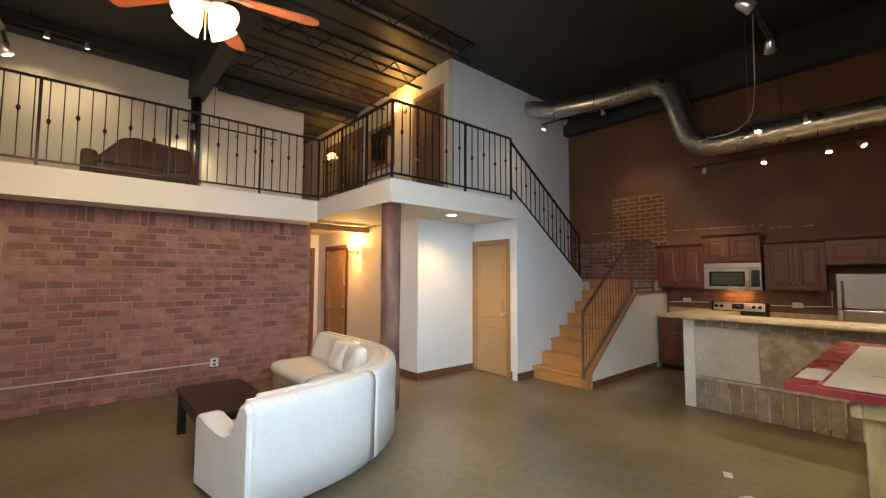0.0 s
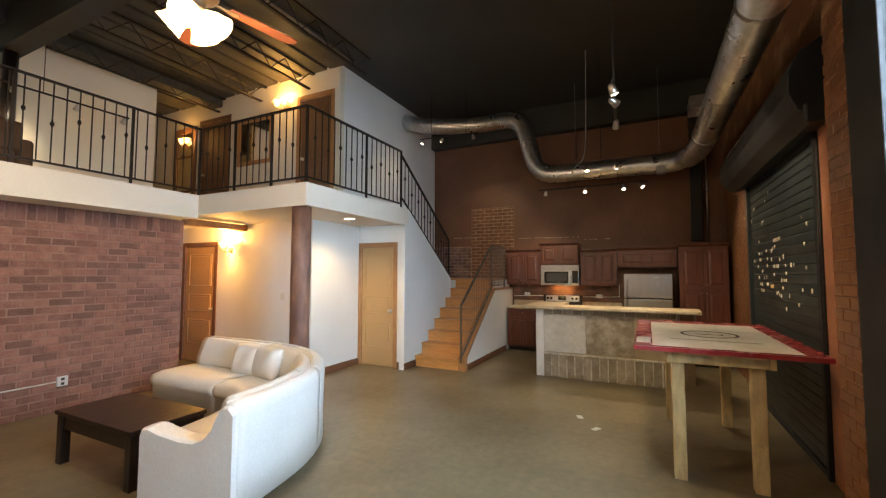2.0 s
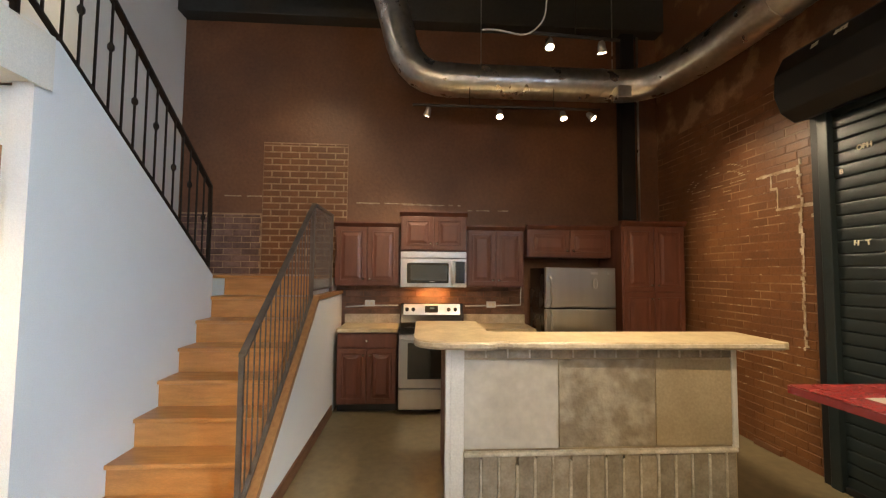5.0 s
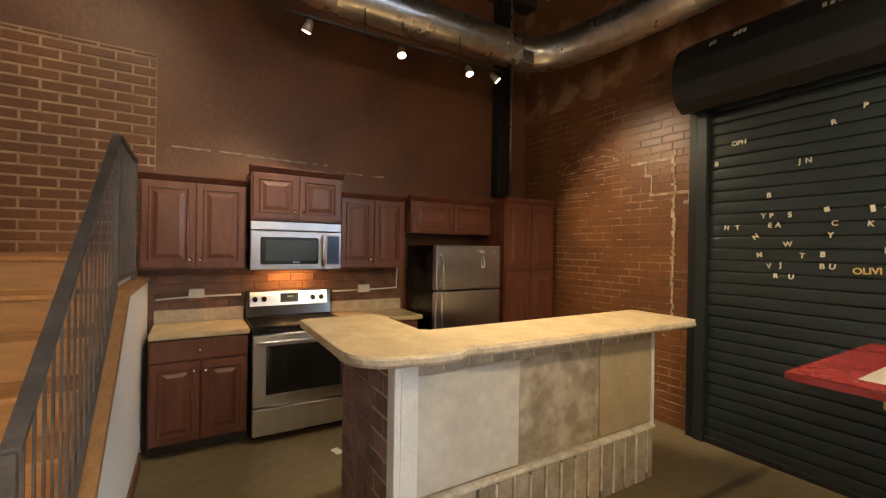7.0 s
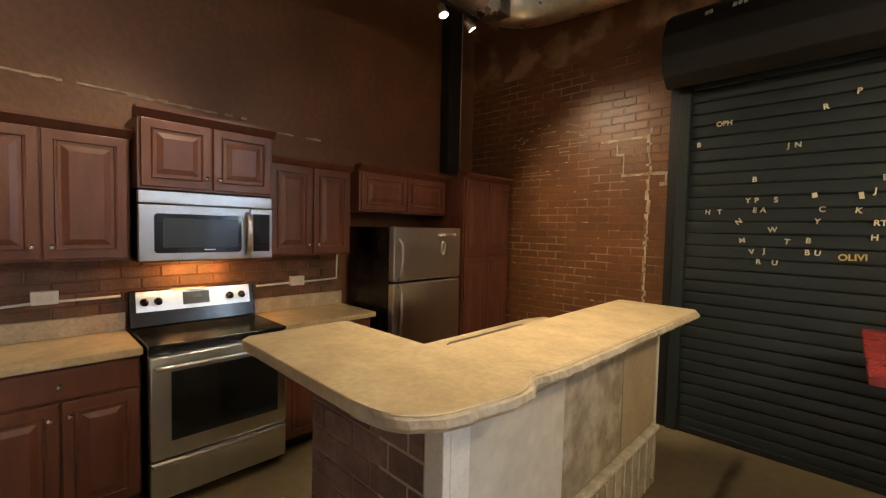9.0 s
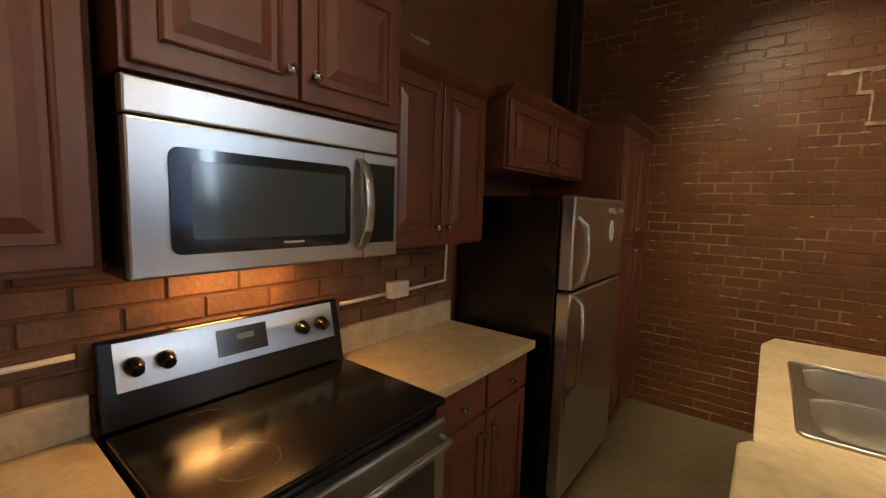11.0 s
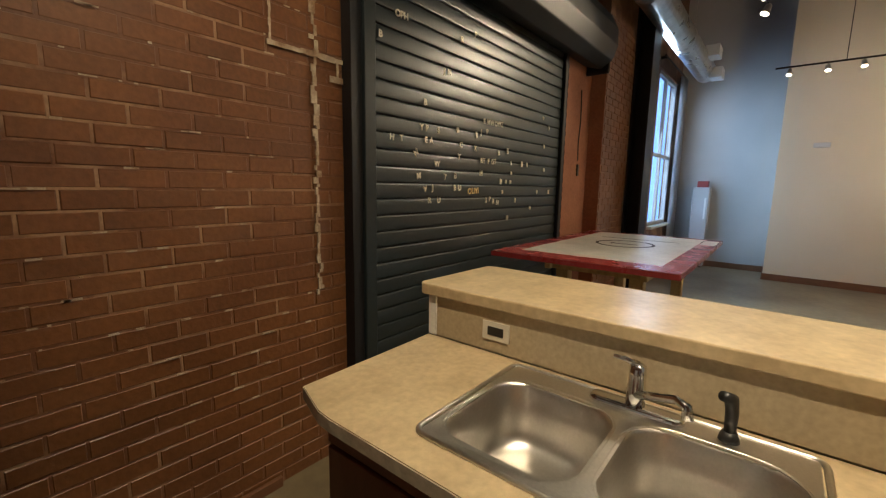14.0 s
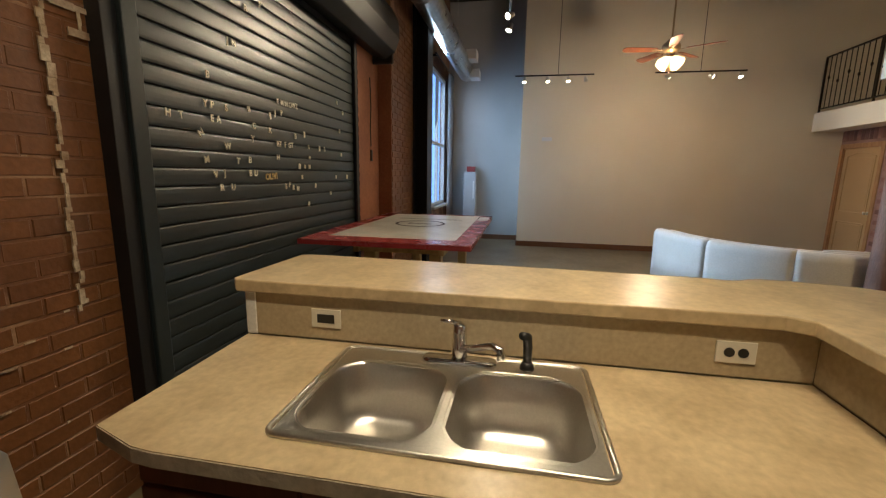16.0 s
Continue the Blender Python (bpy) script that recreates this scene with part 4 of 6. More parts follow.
def outlet(place, axis, label, material=WHITEPLASTIC, w=0.115, h=0.075, slots=True):
    o = thing("outlet_plate", place, label, "outlet", "power outlets")
    x, y, z = place
    if axis == "x":
        part("plate", boxes((x - 0.04, x, y - w / 2, y + w / 2, z - h / 2, z + h / 2), bevel=0.004), material, o)
        if slots:
            part("socket", boxes((x - 0.042, x - 0.039, y - 0.034, y - 0.008, z - 0.016, z + 0.016), bevel=0.001), PLASTIC, o)
            part("socket", boxes((x - 0.042, x - 0.039, y + 0.008, y + 0.034, z - 0.016, z + 0.016), bevel=0.001), PLASTIC, o)
    return o


outlet((8.14, 3.60, 1.145), "x", "white surface-mounted outlet box on the brick backsplash")
outlet((8.14, 2.12, 1.135), "x", "white surface-mounted outlet box on the brick backsplash")
solid("surface_conduit", tube(bmesh.new(), [(8.13, 3.89, 1.10), (8.13, 3.66, 1.115), (8.13, 3.26, 1.12)], 0.008, 8), WHITEPLASTIC, "thin white surface conduit along the brick backsplash", "conduit", "surface conduits", smooth=True)
solid("surface_conduit", tube(bmesh.new(), [(8.13, 2.44, 1.115), (8.13, 2.18, 1.12)], 0.008, 8), WHITEPLASTIC, "thin white surface conduit along the brick backsplash", "conduit", "surface conduits", smooth=True)
solid("surface_conduit", tube(bmesh.new(), [(8.13, 2.06, 1.12), (8.13, 1.75, 1.13), (8.13, 1.745, 1.36)], 0.008, 8), WHITEPLASTIC, "thin white surface conduit rising by the fridge", "conduit", "surface conduits", smooth=True)

# ---- island with raised bar ----
IX0, IX1, IY0, IY1 = 5.77, 6.09, 0.66, 2.83
island = thing("island", (6.1, 1.75, 0), "whitewashed kitchen island with brick end and raised bar", "island")
part("core", prism([(IX0 + 0.004, 0.86), (IX1 - 0.004, IY0), (IX1 - 0.004, IY1 - 0.01), (IX0 + 0.004, IY1 - 0.01)], "z", 0, 1.04), SPLASH, island)
part("end_core", boxes((IX0 + 0.02, 6.56, 2.565, IY1 - 0.012, 0, 1.04)), DULLJOINT, island)
# no separate board here: added pale strips paint daylight onto the island corner
part("daylit_corner", boxes((IX0 - 0.02, IX0 + 0.06, IY1 - 0.02, IY1 + 0.012, 0, 1.04), (IX0 - 0.02, IX0 + 0.003, IY1 - 0.11, IY1 - 0.02, 0, 1.04), bevel=0.004), PALETRIM, island, "pale strip standing for daylight on the island corner")
for a, b, m, d in ((2.095, 2.72, BLOCK, 0.014), (1.43, 2.088, TROWEL, 0.006), (0.895, 1.426, SPLASH, 0.008)):
    part("panel", boxes((IX0 - d, IX0 + 0.003, a, b, 0.385, 0.955), bevel=0.003), m, island)
part("end_trim", boxes((IX0 - 0.014, IX0 + 0.012, 0.855, 0.892, 0.36, 1.04), bevel=0.004), PALETRIM, island, "pale painted edge strip")
part("end_trim", boxes((IX1 - 0.01, IX1 + 0.016, IY0 - 0.03, IY0 + 0.012, 0.87, 1.04), bevel=0.004), PALETRIM, island, "pale painted edge strip")
part("riser_panel", boxes((IX1 - 0.003, IX1 + 0.012, IY0 + 0.012, 2.555, 0.872, 1.04), (IX1 + 0.012, 6.56, 2.5555, 2.5645, 0.872, 1.04), bevel=0.002), SPLASH, island, "tan splash board behind the sink")
part("ledge", boxes((IX0 - 0.045, IX0 + 0.003, 0.88, 2.725, 0.345, 0.372), bevel=0.008), LIMEJOINT, island, "pale mortar ledge over the upright bricks")



def curve(pts, n=4):
    """A smooth line through plan points."""
    out = []
    for k in range(1, len(pts) - 2):
        p0, p1, p2, p3 = (Vector(p) for p in pts[k - 1:k + 3])
        for t in (q / n for q in range(n)):
            out.append(tuple(0.5 * (2 * p1 + (p2 - p0) * t + (2 * p0 - 5 * p1 + 4 * p2 - p3) * t * t + (3 * p1 - p0 - 3 * p2 + p3) * t ** 3)))
    return out + [tuple(pts[-2])]


corner = curve([(6.05, 3.05), (5.90, 3.052), (5.76, 3.025), (5.675, 2.93), (5.64, 2.79), (5.618, 2.66), (5.632, 2.57), (5.668, 2.50), (5.655, 2.40), (5.645, 2.28), (5.64, 2.1)])
outline = corner + [(5.60, 0.66), (5.62, 0.60), (6.10, 0.585), (6.125, 0.61), (6.125, 2.44), (6.16, 2.50), (6.78, 2.50), (6.80, 2.53), (6.80, 3.00), (6.76, 3.04)]
bar = thing("bar_counter", (6.0, 1.8, 1.042), "raised tan laminate bar top with a rough chiselled edge", "countertop")
part("slab", prism(outline, "z", 1.042, 1.088, 0.005), LAMINATE, bar)
random.seed(5)
bm = bmesh.new()
path = corner + [(5.645 - 0.0015 * i, 2.28 - 0.055 * i) for i in range(1, 29)] + [(5.602, 0.66)]
rows = []
for i, (x, y) in enumerate(path):
    j = random.uniform(0.004, 0.018)
    rows.append([bm.verts.new(p) for p in ((x + 0.02, y, 1.040), (x - j * 0.6, y, 1.043), (x - 0.006 - j, y, 1.058), (x - 0.004 - j * 0.5, y, 1.078), (x + 0.012, y, 1.0895))])
for a, b in zip(rows, rows[1:]):
    for k in range(4):
        bm.faces.new((a[k], b[k], b[k + 1], a[k + 1]))
bmesh.ops.recalc_face_normals(bm, faces=bm.faces)
bmesh.ops.solidify(bm, geom=bm.faces, thickness=0.002)
part("rough_edge", bm, LAMEDGE, bar, "chiselled grey-tan stone-like edge")

# sink run behind the bar
sb = thing("base_cabinet", (6.4, 1.5, 0), "dark cherry sink base cabinet facing the stove", "cabinet", "kitchen base cabinets")
part("body", boxes((IX1 + 0.001, 6.62, 0.68, 2.555, 0.09, 0.64), (6.62, 6.64, 0.68, 2.555, 0.09, 0.828), (IX1 + 0.001, 6.62, 0.68, 0.70, 0.64, 0.828), (IX1 + 0.001, 6.62, 2.535, 2.555, 0.64, 0.828)), CHERRY, sb)
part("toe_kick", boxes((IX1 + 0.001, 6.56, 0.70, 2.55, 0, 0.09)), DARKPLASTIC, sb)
for i in range(4):
    y = 0.69 + i * 0.466
    part("door", boxes((6.64, 6.658, y, y + 0.458, 0.11, 0.66), bevel=0.004), CHERRY, sb)
    part("drawer_front", boxes((6.64, 6.658, y, y + 0.458, 0.675, 0.84), bevel=0.004), CHERRY, sb)
    part("knob", lathe(bmesh.new(), [(0.006, 0), (0.006, 0.012), (0.014, 0.018), (0.015, 0.026), (0.008, 0.032)], (6.658, y + (0.42 if i % 2 == 0 else 0.04), 0.6), 12, Matrix.Rotation(radians(90), 3, "Y")), CHROME, sb, "small chrome knob", True)
    part("knob", lathe(bmesh.new(), [(0.006, 0), (0.006, 0.012), (0.014, 0.018), (0.015, 0.026), (0.008, 0.032)], (6.658, y + 0.229, 0.76), 12, Matrix.Rotation(radians(90), 3, "Y")), CHROME, sb, "small chrome knob", True)

KX0, KX1, KY0, KY1 = 6.135, 6.672, 1.06, 1.885
CT = 0.868
ct = thing("countertop", (6.4, 1.5, 0.85), "tan mottled laminate counter around the double sink", "countertop")
HX0, HX1, HY0, HY1 = KX0 + 0.025, KX1 - 0.025, KY0 + 0.025, KY1 - 0.025
CX1 = 6.768
CX0 = IX1 + 0.013
bm = bmesh.new()
for shape in ([(CX0, 0.632), (6.712, 0.648), (CX1 - 0.006, 0.80), (CX1, 0.86), (CX1, HY0), (HX1, HY0), (HX0, HY0), (CX0, HY0)], [(CX0, HY0), (HX0, HY0), (HX0, HY1), (CX0, HY1)],
              [(HX1, HY0), (CX1, HY0), (CX1, HY1), (HX1, HY1)], [(CX0, HY1), (HX0, HY1), (HX1, HY1), (CX1, HY1), (CX1, 2.555), (CX0, 2.555)]):
    prism(shape, "z", CT - 0.038, CT, bm=bm)
bmesh.ops.remove_doubles(bm, verts=bm.verts, dist=0.0001)
part("slab", bm, LAMINATE, ct)
bm = bmesh.new()
lip = [(CX0 + 0.01, 0.6295), (6.7135, 0.6455), (CX1 - 0.003, 0.799), (CX1 + 0.003, 0.86), (CX1 + 0.003, 2.55)]
rows = [[bm.verts.new((x, y, z)) for z in (CT - 0.040, CT - 0.003)] for x, y in lip]
for a, b in zip(rows, rows[1:]):
    bm.faces.new((a[0], b[0], b[1], a[1]))
bmesh.ops.recalc_face_normals(bm, faces=bm.faces)
bmesh.ops.solidify(bm, geom=bm.faces, thickness=0.0025)
part("edge_strip", bm, LAMEDGE, ct)

sink = thing("sink", (6.4, 1.47, CT), "double-bowl stainless steel drop-in sink", "sink")


def loops(bm, rings, cap=True):
    vs = [[bm.verts.new(p) for p in ring] for ring in rings]
    for a, b in zip(vs, vs[1:]):
        for k in range(len(a)):
            bm.faces.new((a[k], a[(k + 1) % len(a)], b[(k + 1) % len(a)], b[k]))
    if cap:
        bm.faces.new(vs[-1])
    return bm


ym = (KY0 + KY1) / 2
BX0, BX1 = KX0 + 0.105, KX1 - 0.035
bowls = []
for y0, y1 in ((KY0 + 0.035, ym - 0.014), (ym + 0.014, KY1 - 0.035)):
    bm = bmesh.new()
    rings = []
    for inset, z, r in ((-0.006, CT + 0.007, 0.115), (0.0, CT + 0.004, 0.11), (0.006, CT - 0.006, 0.11), (0.012, CT - 0.12, 0.11), (0.018, CT - 0.155, 0.105), (0.030, CT - 0.178, 0.095), (0.055, CT - 0.192, 0.07), (0.09, CT - 0.197, 0.05), (0.16, CT - 0.200, 0.02)):
        rings.append([(x, y, z) for x, y in rounded(BX0 + inset, BX1 - inset, y0 + inset, y1 - inset, r)])
    loops(bm, rings)
    bmesh.ops.recalc_face_normals(bm, faces=bm.faces)
    bmesh.ops.reverse_faces(bm, faces=bm.faces)
    bowl = part("bowl", bm, SINKSTEEL, sink, smooth=True)
    part("drain", lathe(bmesh.new(), [(0.045, 0), (0.045, 0.003), (0.03, 0.004), (0.026, -0.001)], ((BX0 + BX1) / 2, (y0 + y1) / 2, CT - 0.199), 18), CHROME, bowl, "chrome basket drain", True)
    bowls.append((y0, y1))
# deck plate between the bowls and the rim
bm = bmesh.new()
box(bm, KX0 + 0.012, BX0 + 0.012, KY0 + 0.02, KY1 - 0.02, CT + 0.001, CT + 0.006)
box(bm, BX1 - 0.012, KX1 - 0.012, KY0 + 0.02, KY1 - 0.02, CT + 0.001, CT + 0.006)
box(bm, BX0 + 0.012, BX1 - 0.012, KY0 + 0.02, KY0 + 0.040, CT + 0.001, CT + 0.006)
box(bm, BX0 + 0.012, BX1 - 0.012, KY1 - 0.040, KY1 - 0.02, CT + 0.001, CT + 0.006)
box(bm, BX0 + 0.012, BX1 - 0.012, ym - 0.018, ym + 0.018, CT + 0.001, CT + 0.006)
for y0, y1 in bowls:
    for cx, cy, sx, sy in ((BX0, y0, 1, 1), (BX0, y1, 1, -1), (BX1, y0, -1, 1), (BX1, y1, -1, -1)):
        arc = [(cx + sx * 0.11 * (1 - math.cos(radians(a))), cy + sy * 0.11 * (1 - math.sin(radians(a)))) for a in range(0, 91, 15)]
        prism([(cx - sx * 0.001, cy - sy * 0.001)] + arc, "z", CT + 0.0015, CT + 0.0062, bm=bm)
part("deck", bm, SINKSTEEL, sink)
bm = bmesh.new()
tube(bm, [(x, y, CT + 0.004) for x, y in rounded(KX0 + 0.008, KX1 - 0.008, KY0 + 0.008, KY1 - 0.008, 0.03)], 0.008, 8, closed=True)
part("rim", bm, SINKSTEEL, sink, "rolled steel rim", True)

fc = thing("faucet", (KX0 + 0.055, ym + 0.01, CT + 0.006), "chrome single-lever kitchen faucet with low spout", "faucet")
fx, fy = KX0 + 0.055, ym + 0.0
bm = bmesh.new()
loops(bm, [[(x, y, z) for x, y in rounded(fx - 0.028 + i, fx + 0.028 - i, fy - 0.125 + i, fy + 0.125 - i, 0.027 - i)] for i, z in ((0, CT + 0.006), (0, CT + 0.016), (0.006, CT + 0.022))])
part("base_plate", bm, CHROME, fc, smooth=True)
part("body", lathe(bmesh.new(), [(0.026, 0.018), (0.025, 0.06), (0.023, 0.11), (0.021, 0.135), (0.010, 0.142)], (fx, fy, CT), 16), CHROME, fc, smooth=True)
part("spout", tube(bmesh.new(), [(fx + 0.01, fy, CT + 0.055), (fx + 0.05, fy + 0.06, CT + 0.085), (fx + 0.075, fy + 0.11, CT + 0.105), (fx + 0.088, fy + 0.135, CT + 0.10), (fx + 0.092, fy + 0.14, CT + 0.07)], [0.013, 0.012, 0.012, 0.013, 0.014], 10), CHROME, fc, smooth=True)
part("lever", tube(bmesh.new(), [(fx, fy, CT + 0.138), (fx + 0.01, fy - 0.03, CT + 0.15), (fx + 0.018, fy - 0.062, CT + 0.154)], [0.011, 0.008, 0.006], 8), CHROME, fc, smooth=True)
sp = thing("sprayer", (fx, fy + 0.22, CT + 0.006), "black plastic side sprayer standing in its collar", "sprayer")
part("collar", lathe(bmesh.new(), [(0.024, 0.006), (0.022, 0.016), (0.016, 0.03)], (fx, fy + 0.22, CT), 14), DARKPLASTIC, sp, smooth=True)
part("wand", tube(bmesh.new(), [(fx, fy + 0.22, CT + 0.02), (fx, fy + 0.22, CT + 0.08), (fx + 0.004, fy + 0.216, CT + 0.115), (fx + 0.03, fy + 0.20, CT + 0.128)], [0.013, 0.015, 0.016, 0.013], 10), DARKPLASTIC, sp, smooth=True)


def bar_outlet(y, z, label, dark):
    o = thing("outlet_plate", (IX1 + 0.012, y, z), label, "outlet", "power outlets")
    x = IX1 + 0.012
    part("plate", boxes((x, x + 0.006, y - 0.058, y + 0.058, z - 0.036, z + 0.036), bevel=0.003), PLASTIC, o)
    if dark:
        part("insert", boxes((x + 0.005, x + 0.009, y - 0.034, y + 0.034, z - 0.017, z + 0.017), bevel=0.002), DARKPLASTIC, o)
    else:
        for d in (-0.02, 0.02):
            part("socket", lathe(bmesh.new(), [(0.016, 0), (0.015, 0.003)], (x + 0.0055, y + d, z), 14, Matrix.Rotation(radians(90), 3, "Y")), DARKPLASTIC, o)


bar_outlet(0.96, 0.955, "ivory outlet with black insert on the splash panel", True)
bar_outlet(2.33, 0.955, "ivory duplex outlet with dark sockets on the splash panel", False)

# ---- living area ----
# curved sectional sofa: an arc about a centre, then a straight run
SC, SR = (1.198, 5.321), 1.665


def along(s, off):
    """Plan point at s (straight to 0.2, on along the arc to 1, then the straight run to 1.75), off metres in from the outer back."""
    a0 = radians(-80)
    n = Vector((math.cos(a0), math.sin(a0)))
    t = Vector((-n.y, n.x))
    c = Vector(SC)
    if s <= 0.2:
        return c + n * (SR - off) - t * (0.5 * (0.2 - s) / 0.2)
    if s <= 1.0:
        a = radians(-80 + 80 * (s - 0.2) / 0.8)
        return c + Vector((math.cos(a), math.sin(a))) * (SR - off)
    return Vector((c.x + SR - off, c.y + (s - 1.0) * 1.53))


def sweep(bm, profile, s0, s1, n):
    """profile: closed ring of (inset, height), carried along the sofa's line."""
    rings = []
    for i in range(n + 1):
        s = s0 + (s1 - s0) * i / n
        rings.append([(*along(s, o), z) for o, z in profile])
    vs = [[bm.verts.new(p) for p in r] for r in rings]
    for a, b in zip(vs, vs[1:]):
        for k in range(len(a)):
            bm.faces.new((a[k], a[(k + 1) % len(a)], b[(k + 1) % len(a)], b[k]))
    bm.faces.new(vs[0][::-1])
    bm.faces.new(vs[-1])
    bmesh.ops.recalc_face_normals(bm, faces=bm.faces)
    return bm


sofa = thing("sofa", (1.9, 4.8, 0), "curved cream-white leather sectional sofa with low arm", "sofa")
back_prof = [(0.0, 0.06), (0.0, 0.40), (-0.006, 0.66), (0.004, 0.725), (0.035, 0.755), (0.085, 0.76), (0.125, 0.735), (0.15, 0.66), (0.20, 0.42), (0.22, 0.06)]
for s0, s1 in ((0.0, 0.40), (0.402, 0.70), (0.702, 1.0), (1.003, 1.74)):
    part("back", sweep(bmesh.new(), back_prof, s0, s1, 14), LEATHER, sofa, smooth=True)
seat_prof = [(0.20, 0.07), (0.20, 0.36), (0.22, 0.43), (0.34, 0.45), (0.72, 0.445), (0.82, 0.42), (0.845, 0.37), (0.83, 0.31), (0.81, 0.29), (0.81, 0.07)]
for s0, s1 in ((0.06, 0.55), (0.555, 1.0), (1.004, 1.72)):
    part("seat", sweep(bmesh.new(), seat_prof, s0, s1, 14), LEATHER, sofa, smooth=True)
cush = [(0.13, 0.44), (0.11, 0.60), (0.12, 0.70), (0.145, 0.748), (0.18, 0.762), (0.215, 0.752), (0.245, 0.715), (0.275, 0.64), (0.305, 0.55), (0.32, 0.46), (0.30, 0.44)]
for s0, s1 in ((0.05, 0.36), (0.365, 0.66), (0.665, 0.97), (1.02, 1.70)):
    part("back_cushion", sweep(bmesh.new(), cush, s0, s1, 12), LEATHER, sofa, smooth=True)
arm_out = [(0.006, 0.70), (0.06, 0.742), (0.11, 0.735), (0.15, 0.68), (0.19, 0.595), (0.25, 0.53), (0.34, 0.495), (0.45, 0.495), (0.62, 0.52), (0.72, 0.545), (0.77, 0.54), (0.795, 0.50), (0.80, 0.44), (0.80, 0.06), (0.006, 0.06)]
bm = bmesh.new()
rings = []
for s, g in ((-0.012, 0.014), (-0.006, 0.004), (0.0, 0.0), (0.04, 0.0), (0.052, 0.012)):
    rings.append([(*along(s, min(max(o, 0.006 + g), 0.80 - g)), z - g if z > 0.1 else z) for o, z in arm_out])
vs = [[bm.verts.new(p) for p in r] for r in rings]
for a, b in zip(vs, vs[1:]):
    for k in range(len(a)):
        bm.faces.new((a[k], a[(k + 1) % len(a)], b[(k + 1) % len(a)], b[k]))
bm.faces.new(vs[0][::-1])
bm.faces.new(vs[-1])
bmesh.ops.recalc_face_normals(bm, faces=bm.faces)
part("arm", bm, LEATHER, sofa, "scooped end arm panel")
bm = bmesh.new()
tube(bm, [(*along(0.0 + 1.74 * i / 50, 0.10), 0.757) for i in range(51)], 0.008, 6)
part("piping", bm, LEATHER, sofa, smooth=True)
for s, o in ((0.02, 0.06), (0.02, 0.74), (0.5, 0.07), (0.5, 0.70), (1.0, 0.07), (1.0, 0.70), (1.70, 0.07), (1.70, 0.70)):
    p = along(s, o)
    part("foot", lathe(bmesh.new(), [(0.022, 0), (0.035, 0.065)], (p.x, p.y, 0), 10), ESPRESSO, sofa)
def cushion(place, tilt, turn, wide, tall):
    bm = bmesh.new()
    bmesh.ops.create_cube(bm, size=2)
    bmesh.ops.subdivide_edges(bm, edges=bm.edges, cuts=9, use_grid_fill=True)
    for v in bm.verts:
        y, z = v.co.y, v.co.z
        puff = max(0.0, (1 - y ** 4) * (1 - z ** 4)) ** 0.45
        sag = 0.012 * math.sin(5 * y + 2 * z) * puff
        v.co = Vector((v.co.x * (0.006 + 0.072 * puff) + sag, y * wide / 2 * (1 - 0.05 * z * z), z * tall / 2 * (1 - 0.06 * y * y)))
    bmesh.ops.transform(bm, matrix=pose(*place, 0, tilt, turn), verts=bm.verts)
    return solid("cushion", bm, LEATHER, "loose cream leather cushion leaning on the sofa back", "cushion", "sofa cushions", smooth=True)


for s, o, turn, wide in ((0.88, 0.36, -12, 0.46), (1.04, 0.36, 3, 0.44)):
    p = along(s, o)
    cushion((p.x, p.y, 0.60), 20, turn, wide, 0.36)

# coffee table
cf = thing("coffee_table", (1.2, 5.2, 0), "low dark espresso wooden coffee table", "coffee table")
TX0, TX1, TY0, TY1, TZ = 0.90, 1.49, 4.62, 5.74, 0.44
part("tabletop", boxes((TX0, TX1, TY0, TY1, TZ - 0.035, TZ), bevel=0.005), ESPRESSO, cf)
part("apron", boxes((TX0 + 0.03, TX1 - 0.03, TY0 + 0.03, TY0 + 0.05, TZ - 0.15, TZ - 0.035), (TX0 + 0.03, TX1 - 0.03, TY1 - 0.05, TY1 - 0.03, TZ - 0.15, TZ - 0.035),
                    (TX0 + 0.03, TX0 + 0.05, TY0 + 0.05, TY1 - 0.05, TZ - 0.15, TZ - 0.035), (TX1 - 0.05, TX1 - 0.03, TY0 + 0.05, TY1 - 0.05, TZ - 0.15, TZ - 0.035)), ESPRESSO, cf)
for x in (TX0 + 0.015, TX1 - 0.085):
    for y in (TY0 + 0.015, TY1 - 0.085):
        part("leg", boxes((x, x + 0.07, y, y + 0.07, 0, TZ - 0.035), bevel=0.004), ESPRESSO, cf)

# tall game table
tb = thing("game_table", (3.73, 0.75, 0), "tall homemade table with red-bordered white board top and pine legs", "table")
GX0, GX1, GY0, GY1, GZ = 2.80, 4.84, 0.13, 1.345, 1.03
part("board", boxes((GX0, GX1, GY0, GY1, GZ - 0.03, GZ), bevel=0.004), TABLEWHITE, tb, "scuffed white board top")
rw = 0.13
part("border", boxes((GX0, GX1, GY1 - rw, GY1, GZ + 0.0003, GZ + 0.002), (GX0, GX1, GY0, GY0 + rw, GZ + 0.0003, GZ + 0.002), (GX1 - 0.20, GX1, GY0 + rw, GY1 - rw, GZ + 0.0003, GZ + 0.002),
                      (GX0, GX0 + 0.05, GY0 + rw, GY1 - rw, GZ + 0.0003, GZ + 0.002)), TABLERED, tb, "red painted border")
part("border_patch", boxes((GX0 + 0.16, GX0 + 0.5, GY1 - rw + 0.012, GY1 - 0.012, GZ + 0.0023, GZ + 0.0032)), TABLEWHITE, tb, "white patch in the red border")
